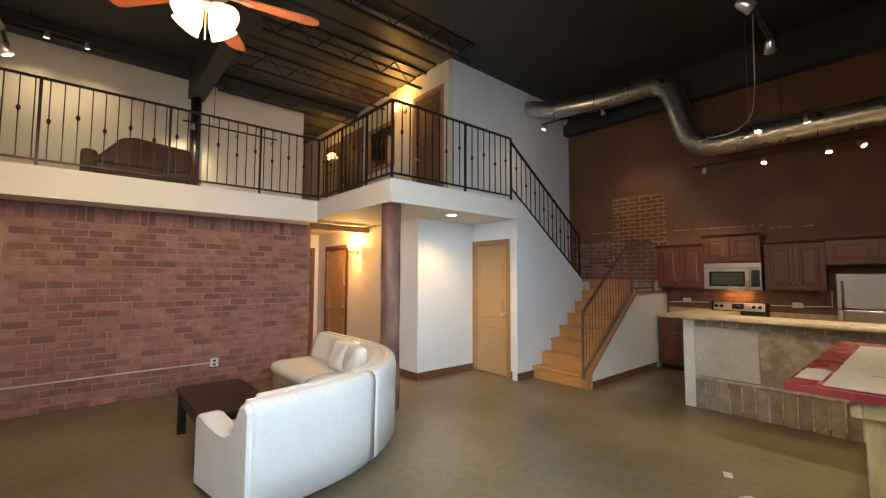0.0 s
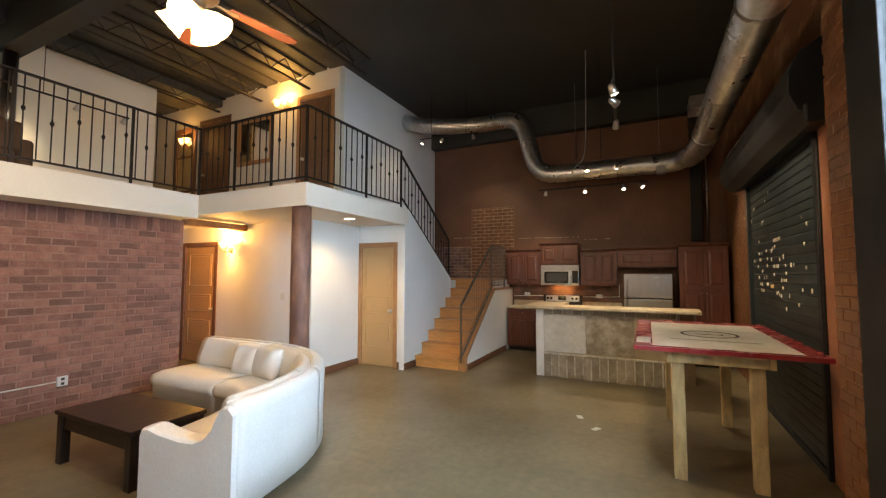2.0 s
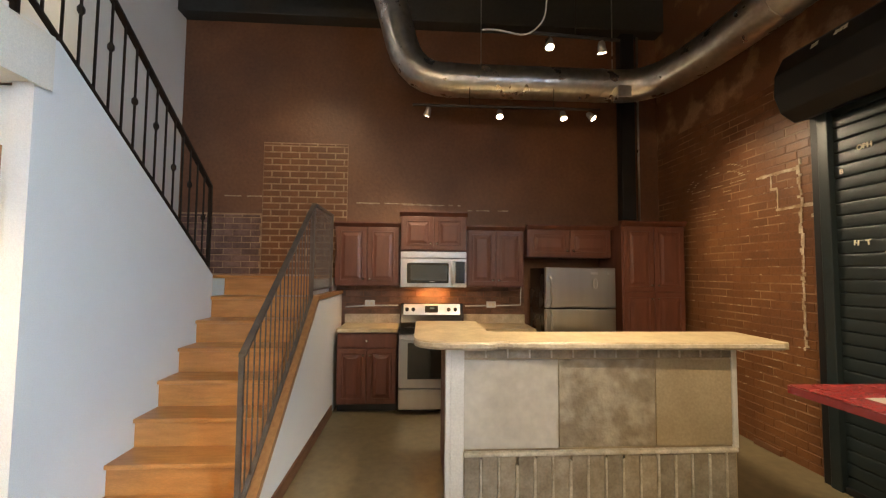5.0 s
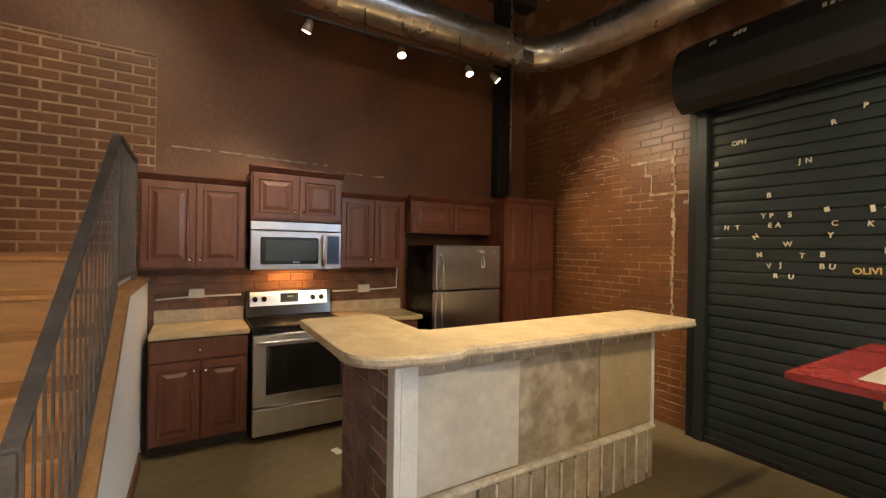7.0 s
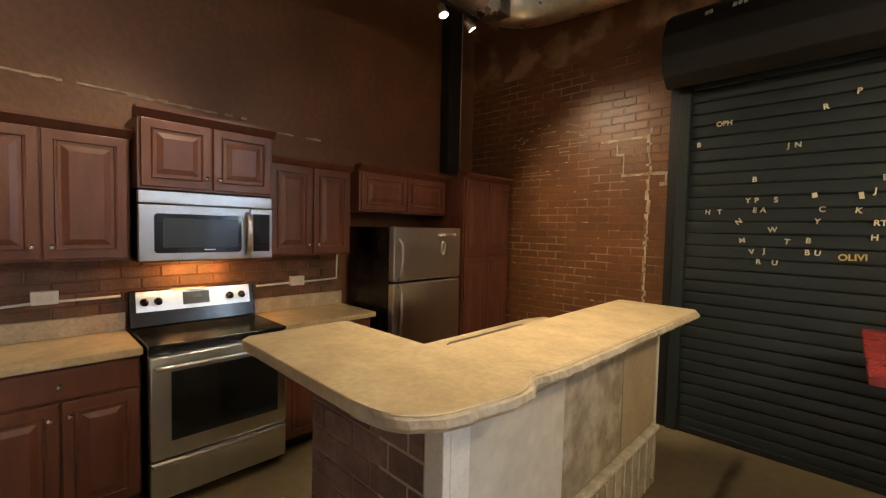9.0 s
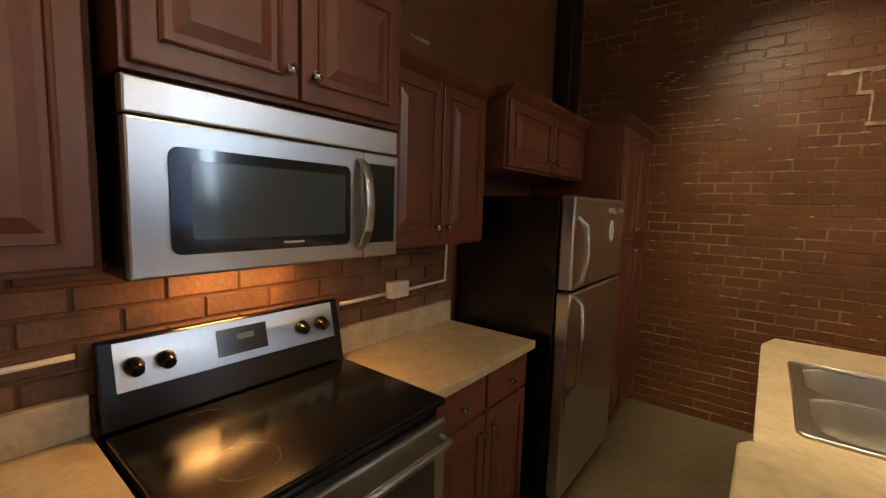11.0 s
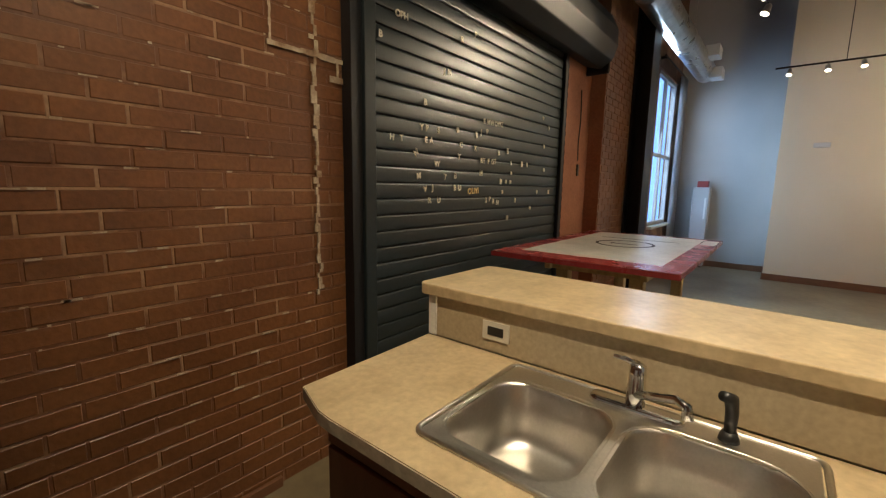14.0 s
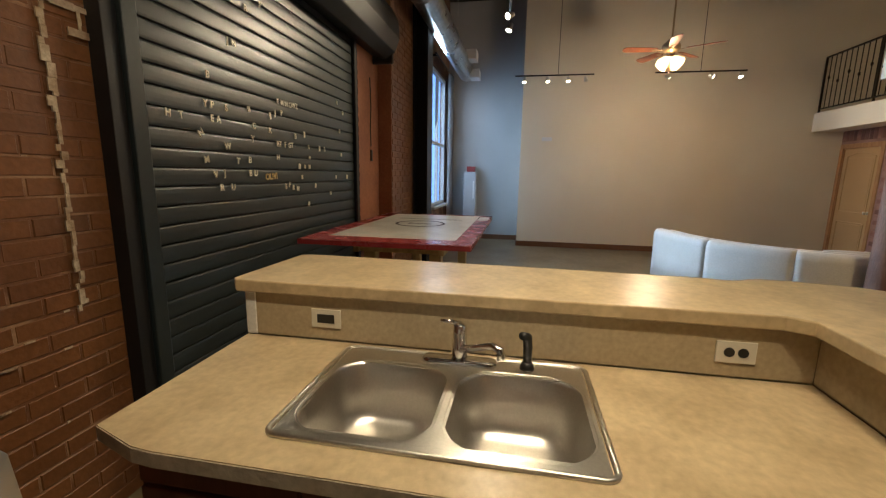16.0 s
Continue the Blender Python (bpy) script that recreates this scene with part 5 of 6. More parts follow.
part("edge_band", boxes((GX0 - 0.004, GX0 - 0.0005, GY0, GY1, GZ - 0.034, GZ - 0.001), (GX0, GX1, GY1 + 0.0005, GY1 + 0.004, GZ - 0.034, GZ - 0.001), (GX1 + 0.0005, GX1 + 0.004, GY0, GY1, GZ - 0.034, GZ - 0.001)), TABLERED, tb)
bm = bmesh.new()
ring_c, ring_r = (3.72, 0.74), 0.22
for k in range(48):
    a0, a1 = 6.28318 * k / 48, 6.28318 * (k + 1) / 48
    q = [bm.verts.new((ring_c[0] + r * math.cos(a), ring_c[1] + r * math.sin(a), GZ + 0.0035)) for r, a in ((ring_r - 0.012, a0), (ring_r + 0.012, a0), (ring_r + 0.012, a1), (ring_r - 0.012, a1))]
    bm.faces.new(q)
bmesh.ops.recalc_face_normals(bm, faces=bm.faces)
bmesh.ops.solidify(bm, geom=bm.faces, thickness=0.001)
part("ring_mark", bm, TABLEDARK, tb, "dark circle drawn on the board")
part("line_mark", boxes((3.71, 3.73, 0.64, 0.84, GZ + 0.0004, GZ + 0.0016), (3.68, 3.76, 0.63, 0.645, GZ + 0.0004, GZ + 0.0016)), TABLEDARK, tb, "dark letter drawn inside the circle")
part("line_mark", boxes((3.30, 3.312, 0.42, 1.08, GZ + 0.0004, GZ + 0.0014)), TABLEDARK, tb, "dark line drawn on the board")
part("apron", boxes((2.86, 4.58, 1.085, 1.125, GZ - 0.125, GZ - 0.03), (2.86, 4.58, 0.43, 0.47, GZ - 0.125, GZ - 0.03), (2.88, 2.92, 0.47, 1.085, GZ - 0.125, GZ - 0.03), (4.50, 4.54, 0.47, 1.085, GZ - 0.125, GZ - 0.03), bevel=0.004), PINE, tb)
for x in (2.93, 4.40):
    for y in (0.48, 0.995):
        leg = part("leg", boxes((x, x + 0.09, y, y + 0.09, 0, GZ - 0.031), bevel=0.006), PINE, tb)
        part("cleat", boxes((x - 0.015, x - 0.0005, y + 0.01, y + 0.08, 0.22, 0.34), bevel=0.004), PINE, leg)

# things in the window recess
hc = thing("heater", (-2.15, 0.5, 0), "tall narrow grey heater cabinet by the window", "heater")
part("body", boxes((-2.27, -2.02, 0.36, 0.64, 0.02, 1.55), bevel=0.015), GREYENAMEL, hc)
part("slot", boxes((-2.022, -2.014, 0.57, 0.60, 0.95, 1.35)), WHITEPLASTIC, hc)
part("foot", boxes((-2.25, -2.04, 0.38, 0.62, 0, 0.02)), DARKPLASTIC, hc)
solid("red_box", boxes((-2.22, -2.06, 0.42, 0.60, 1.551, 1.67), bevel=0.004), REDBOX, "small dark red box on the heater", "box")
solid("wall_plate", boxes((-1.499, -1.475, 2.02, 2.22, 2.185, 2.26), bevel=0.006), WHITEPLASTIC, "small white thermostat plate on the cream wall", "thermostat")
solid("light_switch", boxes((HX - 0.01, HX - 0.001, 6.42, 6.50, 1.16, 1.28), bevel=0.003), PLASTIC, "ivory light switch plate on the hall wall", "switch")

# brick wall outlet and its conduit
o = thing("outlet_plate", (1.57, NB - 0.02, 0.35), "grey metal outlet box on the brick wall", "outlet", "power outlets")
part("plate", boxes((1.52, 1.62, NB - 0.045, NB - 0.012, 0.29, 0.40), bevel=0.006), WHITEPLASTIC, o)
part("socket", boxes((1.555, 1.585, NB - 0.049, NB - 0.044, 0.305, 0.335), (1.555, 1.585, NB - 0.049, NB - 0.044, 0.355, 0.385)), DARKPLASTIC, o)
solid("surface_conduit", tube(bmesh.new(), [(-0.50, NB - 0.024, 0.325), (0.6, NB - 0.024, 0.34), (1.52, NB - 0.024, 0.345)], 0.008, 8), PLASTIC, "thin ivory conduit along the brick wall", "conduit", "surface conduits", smooth=True)

# couch on the mezzanine
cc = thing("couch", (0.7, 8.2, 2.68), "brown upholstered couch on the mezzanine", "couch")
bm = boxes((0.12, 1.28, 7.78, 8.62, 2.74, 3.08), bevel=0.05, seg=3)
part("seat", bm, BROWNFAB, cc, smooth=True)
part("backrest", prism([(0.15, 3.0), (0.45, 3.36), (0.6, 3.40), (1.25, 3.34), (1.25, 3.0)], "y", 7.72, 7.98, 0.04, seg=3), BROWNFAB, cc, smooth=True)
part("arm", boxes((0.05, 0.22, 7.74, 8.6, 2.74, 3.16), bevel=0.05, seg=3), BROWNFAB, cc, smooth=True)
part("arm", boxes((1.2, 1.36, 7.74, 8.6, 2.74, 3.16), bevel=0.05, seg=3), BROWNFAB, cc, smooth=True)
part("foot", boxes((0.15, 0.2, 7.82, 7.87, 2.68, 2.745), (1.2, 1.25, 7.82, 7.87, 2.68, 2.745), (0.15, 0.2, 8.5, 8.55, 2.68, 2.745), (1.2, 1.25, 8.5, 8.55, 2.68, 2.745)), ESPRESSO, cc)

# ---- duct ----


def bend(pts, r, n=6):
    """Round the corners of a line of points."""
    out = [Vector(pts[0])]
    for a, b, c in zip(pts, pts[1:], pts[2:]):
        a, b, c = Vector(a), Vector(b), Vector(c)
        u, v = (a - b).normalized(), (c - b).normalized()
        p, q = b + u * r, b + v * r
        for k in range(n + 1):
            t = k / n
            out.append((1 - t) ** 2 * p + 2 * t * (1 - t) * b + t * t * q)
    out.append(Vector(pts[-1]))
    return out


duct = thing("air_duct", (7.35, 2.0, 3.3), "exposed round galvanised air duct with elbows and vents", "duct")
line = bend([(6.75, 5.92, 4.88), (6.85, 5.35, 4.72), (7.18, 4.4, 4.72), (7.18, 3.45, 4.72), (7.18, 3.12, 3.50), (7.18, 0.62, 3.50), (6.4, 0.47, 3.50), (-1.3, 0.47, 3.50)], 0.38)
part("pipe", tube(bmesh.new(), line, 0.165, 20), GALV, duct, smooth=True)
for p, d in (((7.18, 2.72, 3.5), "y"), ((7.18, 1.15, 3.5), "y"), ((5.7, 0.47, 3.5), "x"), ((4.2, 0.47, 3.5), "x"), ((2.6, 0.47, 3.5), "x"), ((0.8, 0.47, 3.5), "x")):
    bm = bmesh.new()
    w = Vector((0.02, 0, 0)) if d == "x" else Vector((0, 0.02, 0))
    tube(bm, [Vector(p) - w, Vector(p) + w], 0.171, 20)
    part("joint_band", bm, GALV, duct)
for p, d in (((6.99, 0.99, 3.345), (-1, 0)), ((4.9, 0.68, 3.62), (0, 1)), ((-0.35, 0.72, 3.56), (0, 1)), ((-1.05, 0.70, 3.40), (0, 1))):
    x, y, z = p
    if d[0]:
        part("vent", boxes((x - 0.05, x + 0.11, y - 0.07, y + 0.07, z - 0.06, z + 0.06), bevel=0.006), GALV, duct, "boxed supply vent")
    else:
        part("vent", boxes((x - 0.16, x + 0.16, y - 0.12, y + 0.06, z - 0.08, z + 0.08), bevel=0.006), WHITEPLASTIC if x < 0 else GALV, duct, "boxed supply vent")
for x, y in ((7.18, 2.4), (7.18, 1.0), (3.4, 0.47), (0.0, 0.47)):
    part("hanger", boxes((x - 0.01, x + 0.01, y - 0.002, y + 0.002, 3.66, TOP)), GALV, duct)

# ---- lamps that show ----


def track(name_label, a, b, heads, drop_from=TOP, cool=False, watts=16.0, lit=None, stems=None):
    """A lighting track from a to b with heads (place along 0 to 1, aim point, lit?)."""
    a, b = Vector(a), Vector(b)
    t = thing("track_light", a, name_label, "track light", "track lights")
    d = (b - a).normalized()
    bm = bmesh.new()
    tube(bm, [a, b], 0.014, 6)
    part("rail", bm, IRON, t)
    for f in (stems or (0.5,)):
        p = a + (b - a) * f
        part("stem", tube(bmesh.new(), [p, Vector((p.x, p.y, drop_from))], 0.005, 6), IRON, t)
    for f, aim, power, cone in [(*h, 96)[:4] for h in heads]:
        p = a + (b - a) * f
        aim = Vector(aim)
        way = (aim - p).normalized()
        c = p + Vector((0, 0, -0.07))
        turn = way.to_track_quat("Z", "Y").to_matrix()
        head = part("head", lathe(bmesh.new(), [(0.014, -0.05), (0.026, -0.035), (0.03, 0.0), (0.037, 0.04), (0.033, 0.04), (0.024, 0.028)], c, 14, turn), NICKEL, t, smooth=True)
        part("yoke", tube(bmesh.new(), [p, c - way * 0.03], 0.005, 6), IRON, t)
        part("bulb", lathe(bmesh.new(), [(0.012, 0.03), (0.03, 0.034), (0.03, 0.039), (0.012, 0.043)], c, 12, turn), BULBCOOL if cool else BULB, head)
        if power:
            lamp("track_spot", "SPOT", c + way * 0.06, power, (1.0, 0.79, 0.50), aim, 0.03, cone=cone, blend=1.0)
    return t


track("black ceiling track with four small halogen heads by the cream wall", (-0.33, 1.46, 3.2), (-0.33, 2.78, 3.2), [(0.12, (0.35, 1.55, 1.2), 8), (0.42, (0.3, 2.2, 1.2), 0), (0.68, (0.35, 2.6, 1.2), 8), (0.9, (-1.3, 3.3, 1.0), 10)], stems=(0.55,))
track("black ceiling track with three small halogen heads near the fan", (-0.33, 3.75, 3.2), (-0.33, 5.12, 3.2), [(0.14, (0.3, 7.2, 1.5), 50), (0.62, (0.9, 7.3, 1.3), 50), (0.93, (0.5, 5.2, 1.4), 8)], stems=(0.5,))
track("short black track with three halogen heads over the living area", (2.62, 1.45, 3.12), (3.70, 1.49, 3.18), [(0.0, (3.3, 0.75, 1.0), 62, 90), (0.28, (4.4, -0.05, 2.1), 150, 66), (0.94, (5.75, 1.8, 0.6), 90)], stems=(0.15, 0.6))
track("black track with four halogen heads under the kitchen duct", (7.08, 3.1, 3.19), (7.05, 1.2, 3.19), [(0.08, (8.0, 3.6, 0.9), 46, 86), (0.46, (6.1, 2.3, 1.0), 90, 72), (0.80, (6.3, 1.4, 0.9), 105, 76), (0.95, (6.3, -0.06, 1.5), 62, 88)], drop_from=3.40, stems=(0.3, 0.75))
track("short black track with two halogen heads above the island", (6.0, 2.2, 3.33), (6.05, 1.5, 3.33), [(0.2, (5.2, 2.0, 0.5), 55), (0.8, (6.6, 1.2, 0.9), 45)], stems=(0.5,))
track("black track with three halogen heads near the upper wall", (6.35, 5.3, 4.30), (6.48, 4.1, 4.30), [(0.05, (6.0, 5.8, 3.2), 10), (0.38, (6.5, 5.8, 3.0), 0), (0.92, (8.1, 4.4, 2.2), 36, 76)], stems=(0.2, 0.8))
track("black mezzanine track with three small heads behind the railing", (1.25, 8.6, 4.05), (2.75, 8.6, 4.05), [(0.1, (1.4, 9.2, 3.4), 30), (0.55, (2.0, 9.2, 3.4), 0), (0.95, (2.6, 9.2, 3.4), 0)], stems=(0.3,))
track("black mezzanine ceiling track with two small heads", (-0.9, 8.7, 4.95), (0.8, 8.7, 4.95), [(0.3, (-0.6, 9.2, 3.6), 26), (0.55, (0.2, 9.2, 3.6), 22)], stems=(0.2, 0.8))

fan = thing("ceiling_fan", (0.66, 3.66, 2.97), "five-blade reddish wood ceiling fan with lit frosted shades", "ceiling fan")
fx, fy = 0.66, 3.66
part("downrod", tube(bmesh.new(), [(fx, fy, 3.42), (fx, fy, TOP)], 0.013, 8), BRASS, fan)
part("canopy", lathe(bmesh.new(), [(0.02, TOP - 0.09), (0.06, TOP - 0.04), (0.07, TOP)], (fx, fy, 0), 16), BRASS, fan, smooth=True)
part("motor", lathe(bmesh.new(), [(0.02, 3.44), (0.055, 3.42), (0.075, 3.39), (0.115, 3.36), (0.13, 3.32), (0.125, 3.28), (0.09, 3.255), (0.06, 3.245), (0.05, 3.20), (0.065, 3.185), (0.03, 3.17)], (fx, fy, 0), 24), BRASS, fan, smooth=True)
for k in range(5):
    a = radians(-11 + 72 * k)
    m = pose(fx, fy, 3.285, 0, 0, math.degrees(a)) @ pose(0, 0, 0, 11, 0, 0)
    bm = bmesh.new()
    out = [(0.20, -0.05), (0.26, -0.058), (0.60, -0.072), (0.655, -0.06), (0.675, -0.02), (0.675, 0.02), (0.655, 0.06), (0.60, 0.072), (0.26, 0.058), (0.20, 0.05)]
    prism(out, "z", -0.004, 0.004, bm=bm)
    bmesh.ops.transform(bm, matrix=m, verts=bm.verts)
    blade = part("blade", bm, BLADE, fan)
    bm = bmesh.new()
    prism([(0.10, -0.012), (0.19, -0.016), (0.24, -0.04), (0.27, 0.0), (0.24, 0.04), (0.19, 0.016), (0.10, 0.012)], "z", -0.012, -0.005, bm=bm)
    bmesh.ops.transform(bm, matrix=m, verts=bm.verts)
    part("blade_iron", bm, BRASS, blade)
for k in range(4):
    a = radians(35 + 90 * k)
    d = Vector((math.cos(a), math.sin(a), -0.9)).normalized()
    c = Vector((fx, fy, 3.175)) + Vector((math.cos(a), math.sin(a), 0)) * 0.045
    part("shade", lathe(bmesh.new(), [(0.020, 0.0), (0.036, 0.022), (0.060, 0.068), (0.071, 0.115), (0.084, 0.145), (0.06, 0.132), (0.02, 0.10)], c, 16, d.to_track_quat("Z", "Y").to_matrix()), SHADEGLOW, fan, "lit frosted glass shade", True)
part("pull_chain", tube(bmesh.new(), [(fx, fy, 3.17), (fx, fy, 2.98)], 0.004, 6), BRASS, fan)
lamp("fan_light", "POINT", (fx, fy, 2.96), 84, (1.0, 0.72, 0.44), size=0.09)


def sconce(x, y, z, watts, label, arms=2):
    s = thing("wall_sconce", (x, y, z), label, "wall lamp", "wall sconces")
    part("backplate", lathe(bmesh.new(), [(0.055, 0), (0.05, 0.015), (0.02, 0.022)], (x, y, z - 0.04), 16, Matrix.Rotation(radians(-90), 3, "Y")), BRASS, s, smooth=True)
    for k in range(arms):
        o = (k - (arms - 1) / 2) * 0.17
        part("arm", tube(bmesh.new(), [(x, y, z - 0.04), (x - 0.06, y + o * 0.5, z - 0.08), (x - 0.10, y + o, z - 0.06), (x - 0.10, y + o, z - 0.02)], 0.007, 8), BRASS, s, smooth=True)
        part("shade", lathe(bmesh.new(), [(0.02, -0.02), (0.045, 0.01), (0.06, 0.05), (0.068, 0.09), (0.05, 0.08), (0.02, 0.05)], (x - 0.10, y + o, z), 16), AMBERGLOW, s, "lit amber glass shade", True)
    lamp("sconce_light", "POINT", (x - 0.16, y, z + 0.10), watts, (1.0, 0.52, 0.12), size=0.06)


sconce(HX, 7.69, 2.03, 62, "two-arm brass wall sconce with lit amber shades in the hall")
sconce(UX, 7.12, 4.68, 26, "brass wall sconce with lit amber shades by the upper door", 3)
sconce(UX - 0.041, 9.95, 4.33, 12, "brass wall sconce with lit amber shades at the tall mirror")
can = thing("recessed_light", (4.10, 5.25, 2.42), "lit recessed can light in the mezzanine soffit", "ceiling light")
part("trim_ring", lathe(bmesh.new(), [(0.095, 2.412), (0.095, 2.419), (0.06, 2.4195)], (4.10, 5.25, 0), 20), WHITEPLASTIC, can, smooth=True)
part("lens", lathe(bmesh.new(), [(0.07, 2.408), (0.07, 2.413)], (4.10, 5.25, 0), 20), CANGLOW, can)
lamp("recessed_spot", "SPOT", (4.10, 5.25, 2.39), 72, (1.0, 0.70, 0.36), (4.12, 5.35, 0), 0.05, cone=130, blend=0.8)

# loose wire hanging by the island track
solid("cable", tube(bmesh.new(), bend([(6.0, 2.05, TOP), (6.0, 2.07, 3.75), (5.98, 2.10, 3.42), (5.90, 2.26, 3.24), (5.774, 2.53, 3.21), (5.74, 2.60, 3.18)], 0.10, 4), 0.006, 6), WHITEPLASTIC, "loose pale cable hanging from the ceiling", "cable", smooth=True)

# bits of paper on the floor
for x, y, a in ((4.05, 1.95, 20), (3.75, 1.75, -30), (7.15, 2.67, 15)):
    bm = bmesh.new()
    box(bm, -0.05, 0.05, -0.03, 0.03, 0.0005, 0.003)
    bmesh.ops.transform(bm, matrix=pose(x, y, 0, 0, 0, a), verts=bm.verts)
    solid("paper_scrap", bm, WHITEPLASTIC, "small white paper scrap lying on the floor", "paper", "floor scraps")

# ---- letters on the shutter ----
LETTERS = [("B", 5.79, 2.30), ("OPH", 5.63, 2.44), ("R", 5.07, 2.46), ("P", 4.92, 2.53), ("J", 5.25, 2.23), ("N", 5.20, 2.23), ("B", 5.43, 2.01), ("Y", 5.46, 1.86), ("P", 5.41, 1.86),
           ("S", 5.30, 1.86), ("E", 5.42, 1.79), ("A", 5.37, 1.79), ("H", 5.71, 1.78), ("T", 5.63, 1.78), ("N", 5.50, 1.71), ("W", 5.31, 1.65), ("T", 5.23, 1.57), ("M", 5.48, 1.57),
           ("V", 5.42, 1.49), ("J", 5.35, 1.50), ("R", 5.38, 1.42), ("U", 5.29, 1.42), ("B", 5.12, 1.58), ("B", 5.12, 1.50), ("U", 5.07, 1.50), ("C", 5.06, 1.79),
           ("Y", 5.08, 1.71), ("K", 4.89, 1.78), ("RT", 4.79, 1.70), ("H", 4.81, 1.61), ("E", 4.78, 1.98), ("M", 4.73, 1.98), ("W", 4.68, 1.98), ("O", 4.625, 1.98), ("W", 4.58, 1.985), ("Z", 4.54, 1.985), ("J", 4.82, 1.90), ("P", 4.74, 1.91), ("F", 4.71, 1.70),
           ("GT", 4.64, 1.70), ("B", 4.57, 1.77), ("S", 4.73, 1.41), ("P", 4.68, 1.42), ("R", 4.63, 1.40), ("N", 4.57, 1.39)]
BARS = [(5.10, 1.86), (4.88, 1.85), (4.38, 1.68), (4.20, 1.68), (4.11, 1.68), (4.37, 1.60), (4.53, 1.53), (4.45, 1.53), (4.38, 1.53), (4.50, 1.45), 
        (4.29, 1.38), (3.90, 1.45), (3.66, 1.45), (4.02, 1.31), (4.41, 1.24), (3.78, 1.65), (3.80, 1.86), (3.84, 2.10), (3.72, 2.03), (4.44, 1.77)]


def letter(text, x, z, size=0.037, material=LETTER, turn=0.0, y=-0.003, lean=0.0):
    cu = bpy.data.curves.new("letter", "FONT")
    cu.body, cu.size, cu.extrude, cu.align_x, cu.offset = text, size * 1.35, 0.002, "CENTER", 0.0015
    tmp = bpy.data.objects.new("letter", cu)
    me = bpy.data.meshes.new_from_object(tmp)
    bpy.data.objects.remove(tmp)
    me.materials.append(material)
    ob = new("letter", me)
    ob.matrix_world = pose(x, y, z - size / 2 - 0.022, 90 - lean, 0, 180) @ pose(0, 0, 0, 0, 0, turn)
    return tagged(ob, "cream letter magnet stuck on the dark shutter" if material is LETTER else "yellow letter magnets stuck on the dark shutter", "letter", "letter magnets")


random.seed(11)
for ch, x, z in LETTERS:
    letter(ch, x, z, turn=35 if (ch, x) == ("N", 5.50) else random.uniform(-8, 8))
letter("OLIVI", 4.90, 1.48, 0.042, LETTERY, 3)
letter("AM", 5.655, 3.15, 0.037, LETTER, 6, 0.262, 27)
for x, z in BARS:
    w = random.uniform(0.009, 0.016)
    h = random.uniform(0.013, 0.022)
    bm = bmesh.new()
    box(bm, -w, w, 0, 0.004, -h, h)
    box(bm, -w * 0.4, w * 0.4, 0.0005, 0.005, -h * 0.5, h * 0.5)
    bmesh.ops.transform(bm, matrix=pose(x, -0.005, z, 0, random.uniform(-14, 14), 0), verts=bm.verts)
    solid("letter", bm, LETTER, "small cream letter magnet on the dark shutter", "letter", "letter magnets")
for x, z in ((5.725, 3.16), (5.70, 3.165), (5.56, 3.165), (5.53, 3.17), (5.50, 3.17), (5.05, 3.12), (5.01, 3.12), (4.97, 3.12), (4.93, 3.12), (4.89, 3.12)):
    bm = boxes((-0.011, 0.011, 0, 0.004, -0.018, 0.018))
    bmesh.ops.transform(bm, matrix=pose(x, 0.2905 - 0.5 * (z - 3.06), z, 27, random.uniform(-10, 10), 0), verts=bm.verts)
    solid("letter", bm, LETTER, "small cream letter magnet on the black hood", "letter", "letter magnets")

# ---- masonry pieces, last ----


def brick_mesh(name, l, d, h, material, chip=0.004):
    bm = bmesh.new()
    c = chip
    ring = lambda y, i: [bm.verts.new(p) for p in ((i, y, i), (l - i, y, i), (l - i, y, h - i), (i, y, h - i))]
    a, b, e = ring(0.0, 0.0), ring(d - c, 0.0), ring(d, c)
    for p, q in ((a, b), (b, e)):
        for k in range(4):
            bm.faces.new((p[k], p[(k + 1) % 4], q[(k + 1) % 4], q[k]))
    bm.faces.new(e)
    bmesh.ops.recalc_face_normals(bm, faces=bm.faces)
    me = bpy.data.meshes.new(name)
    bm.to_mesh(me)
    bm.free()
    me.materials.append(material)
    return me


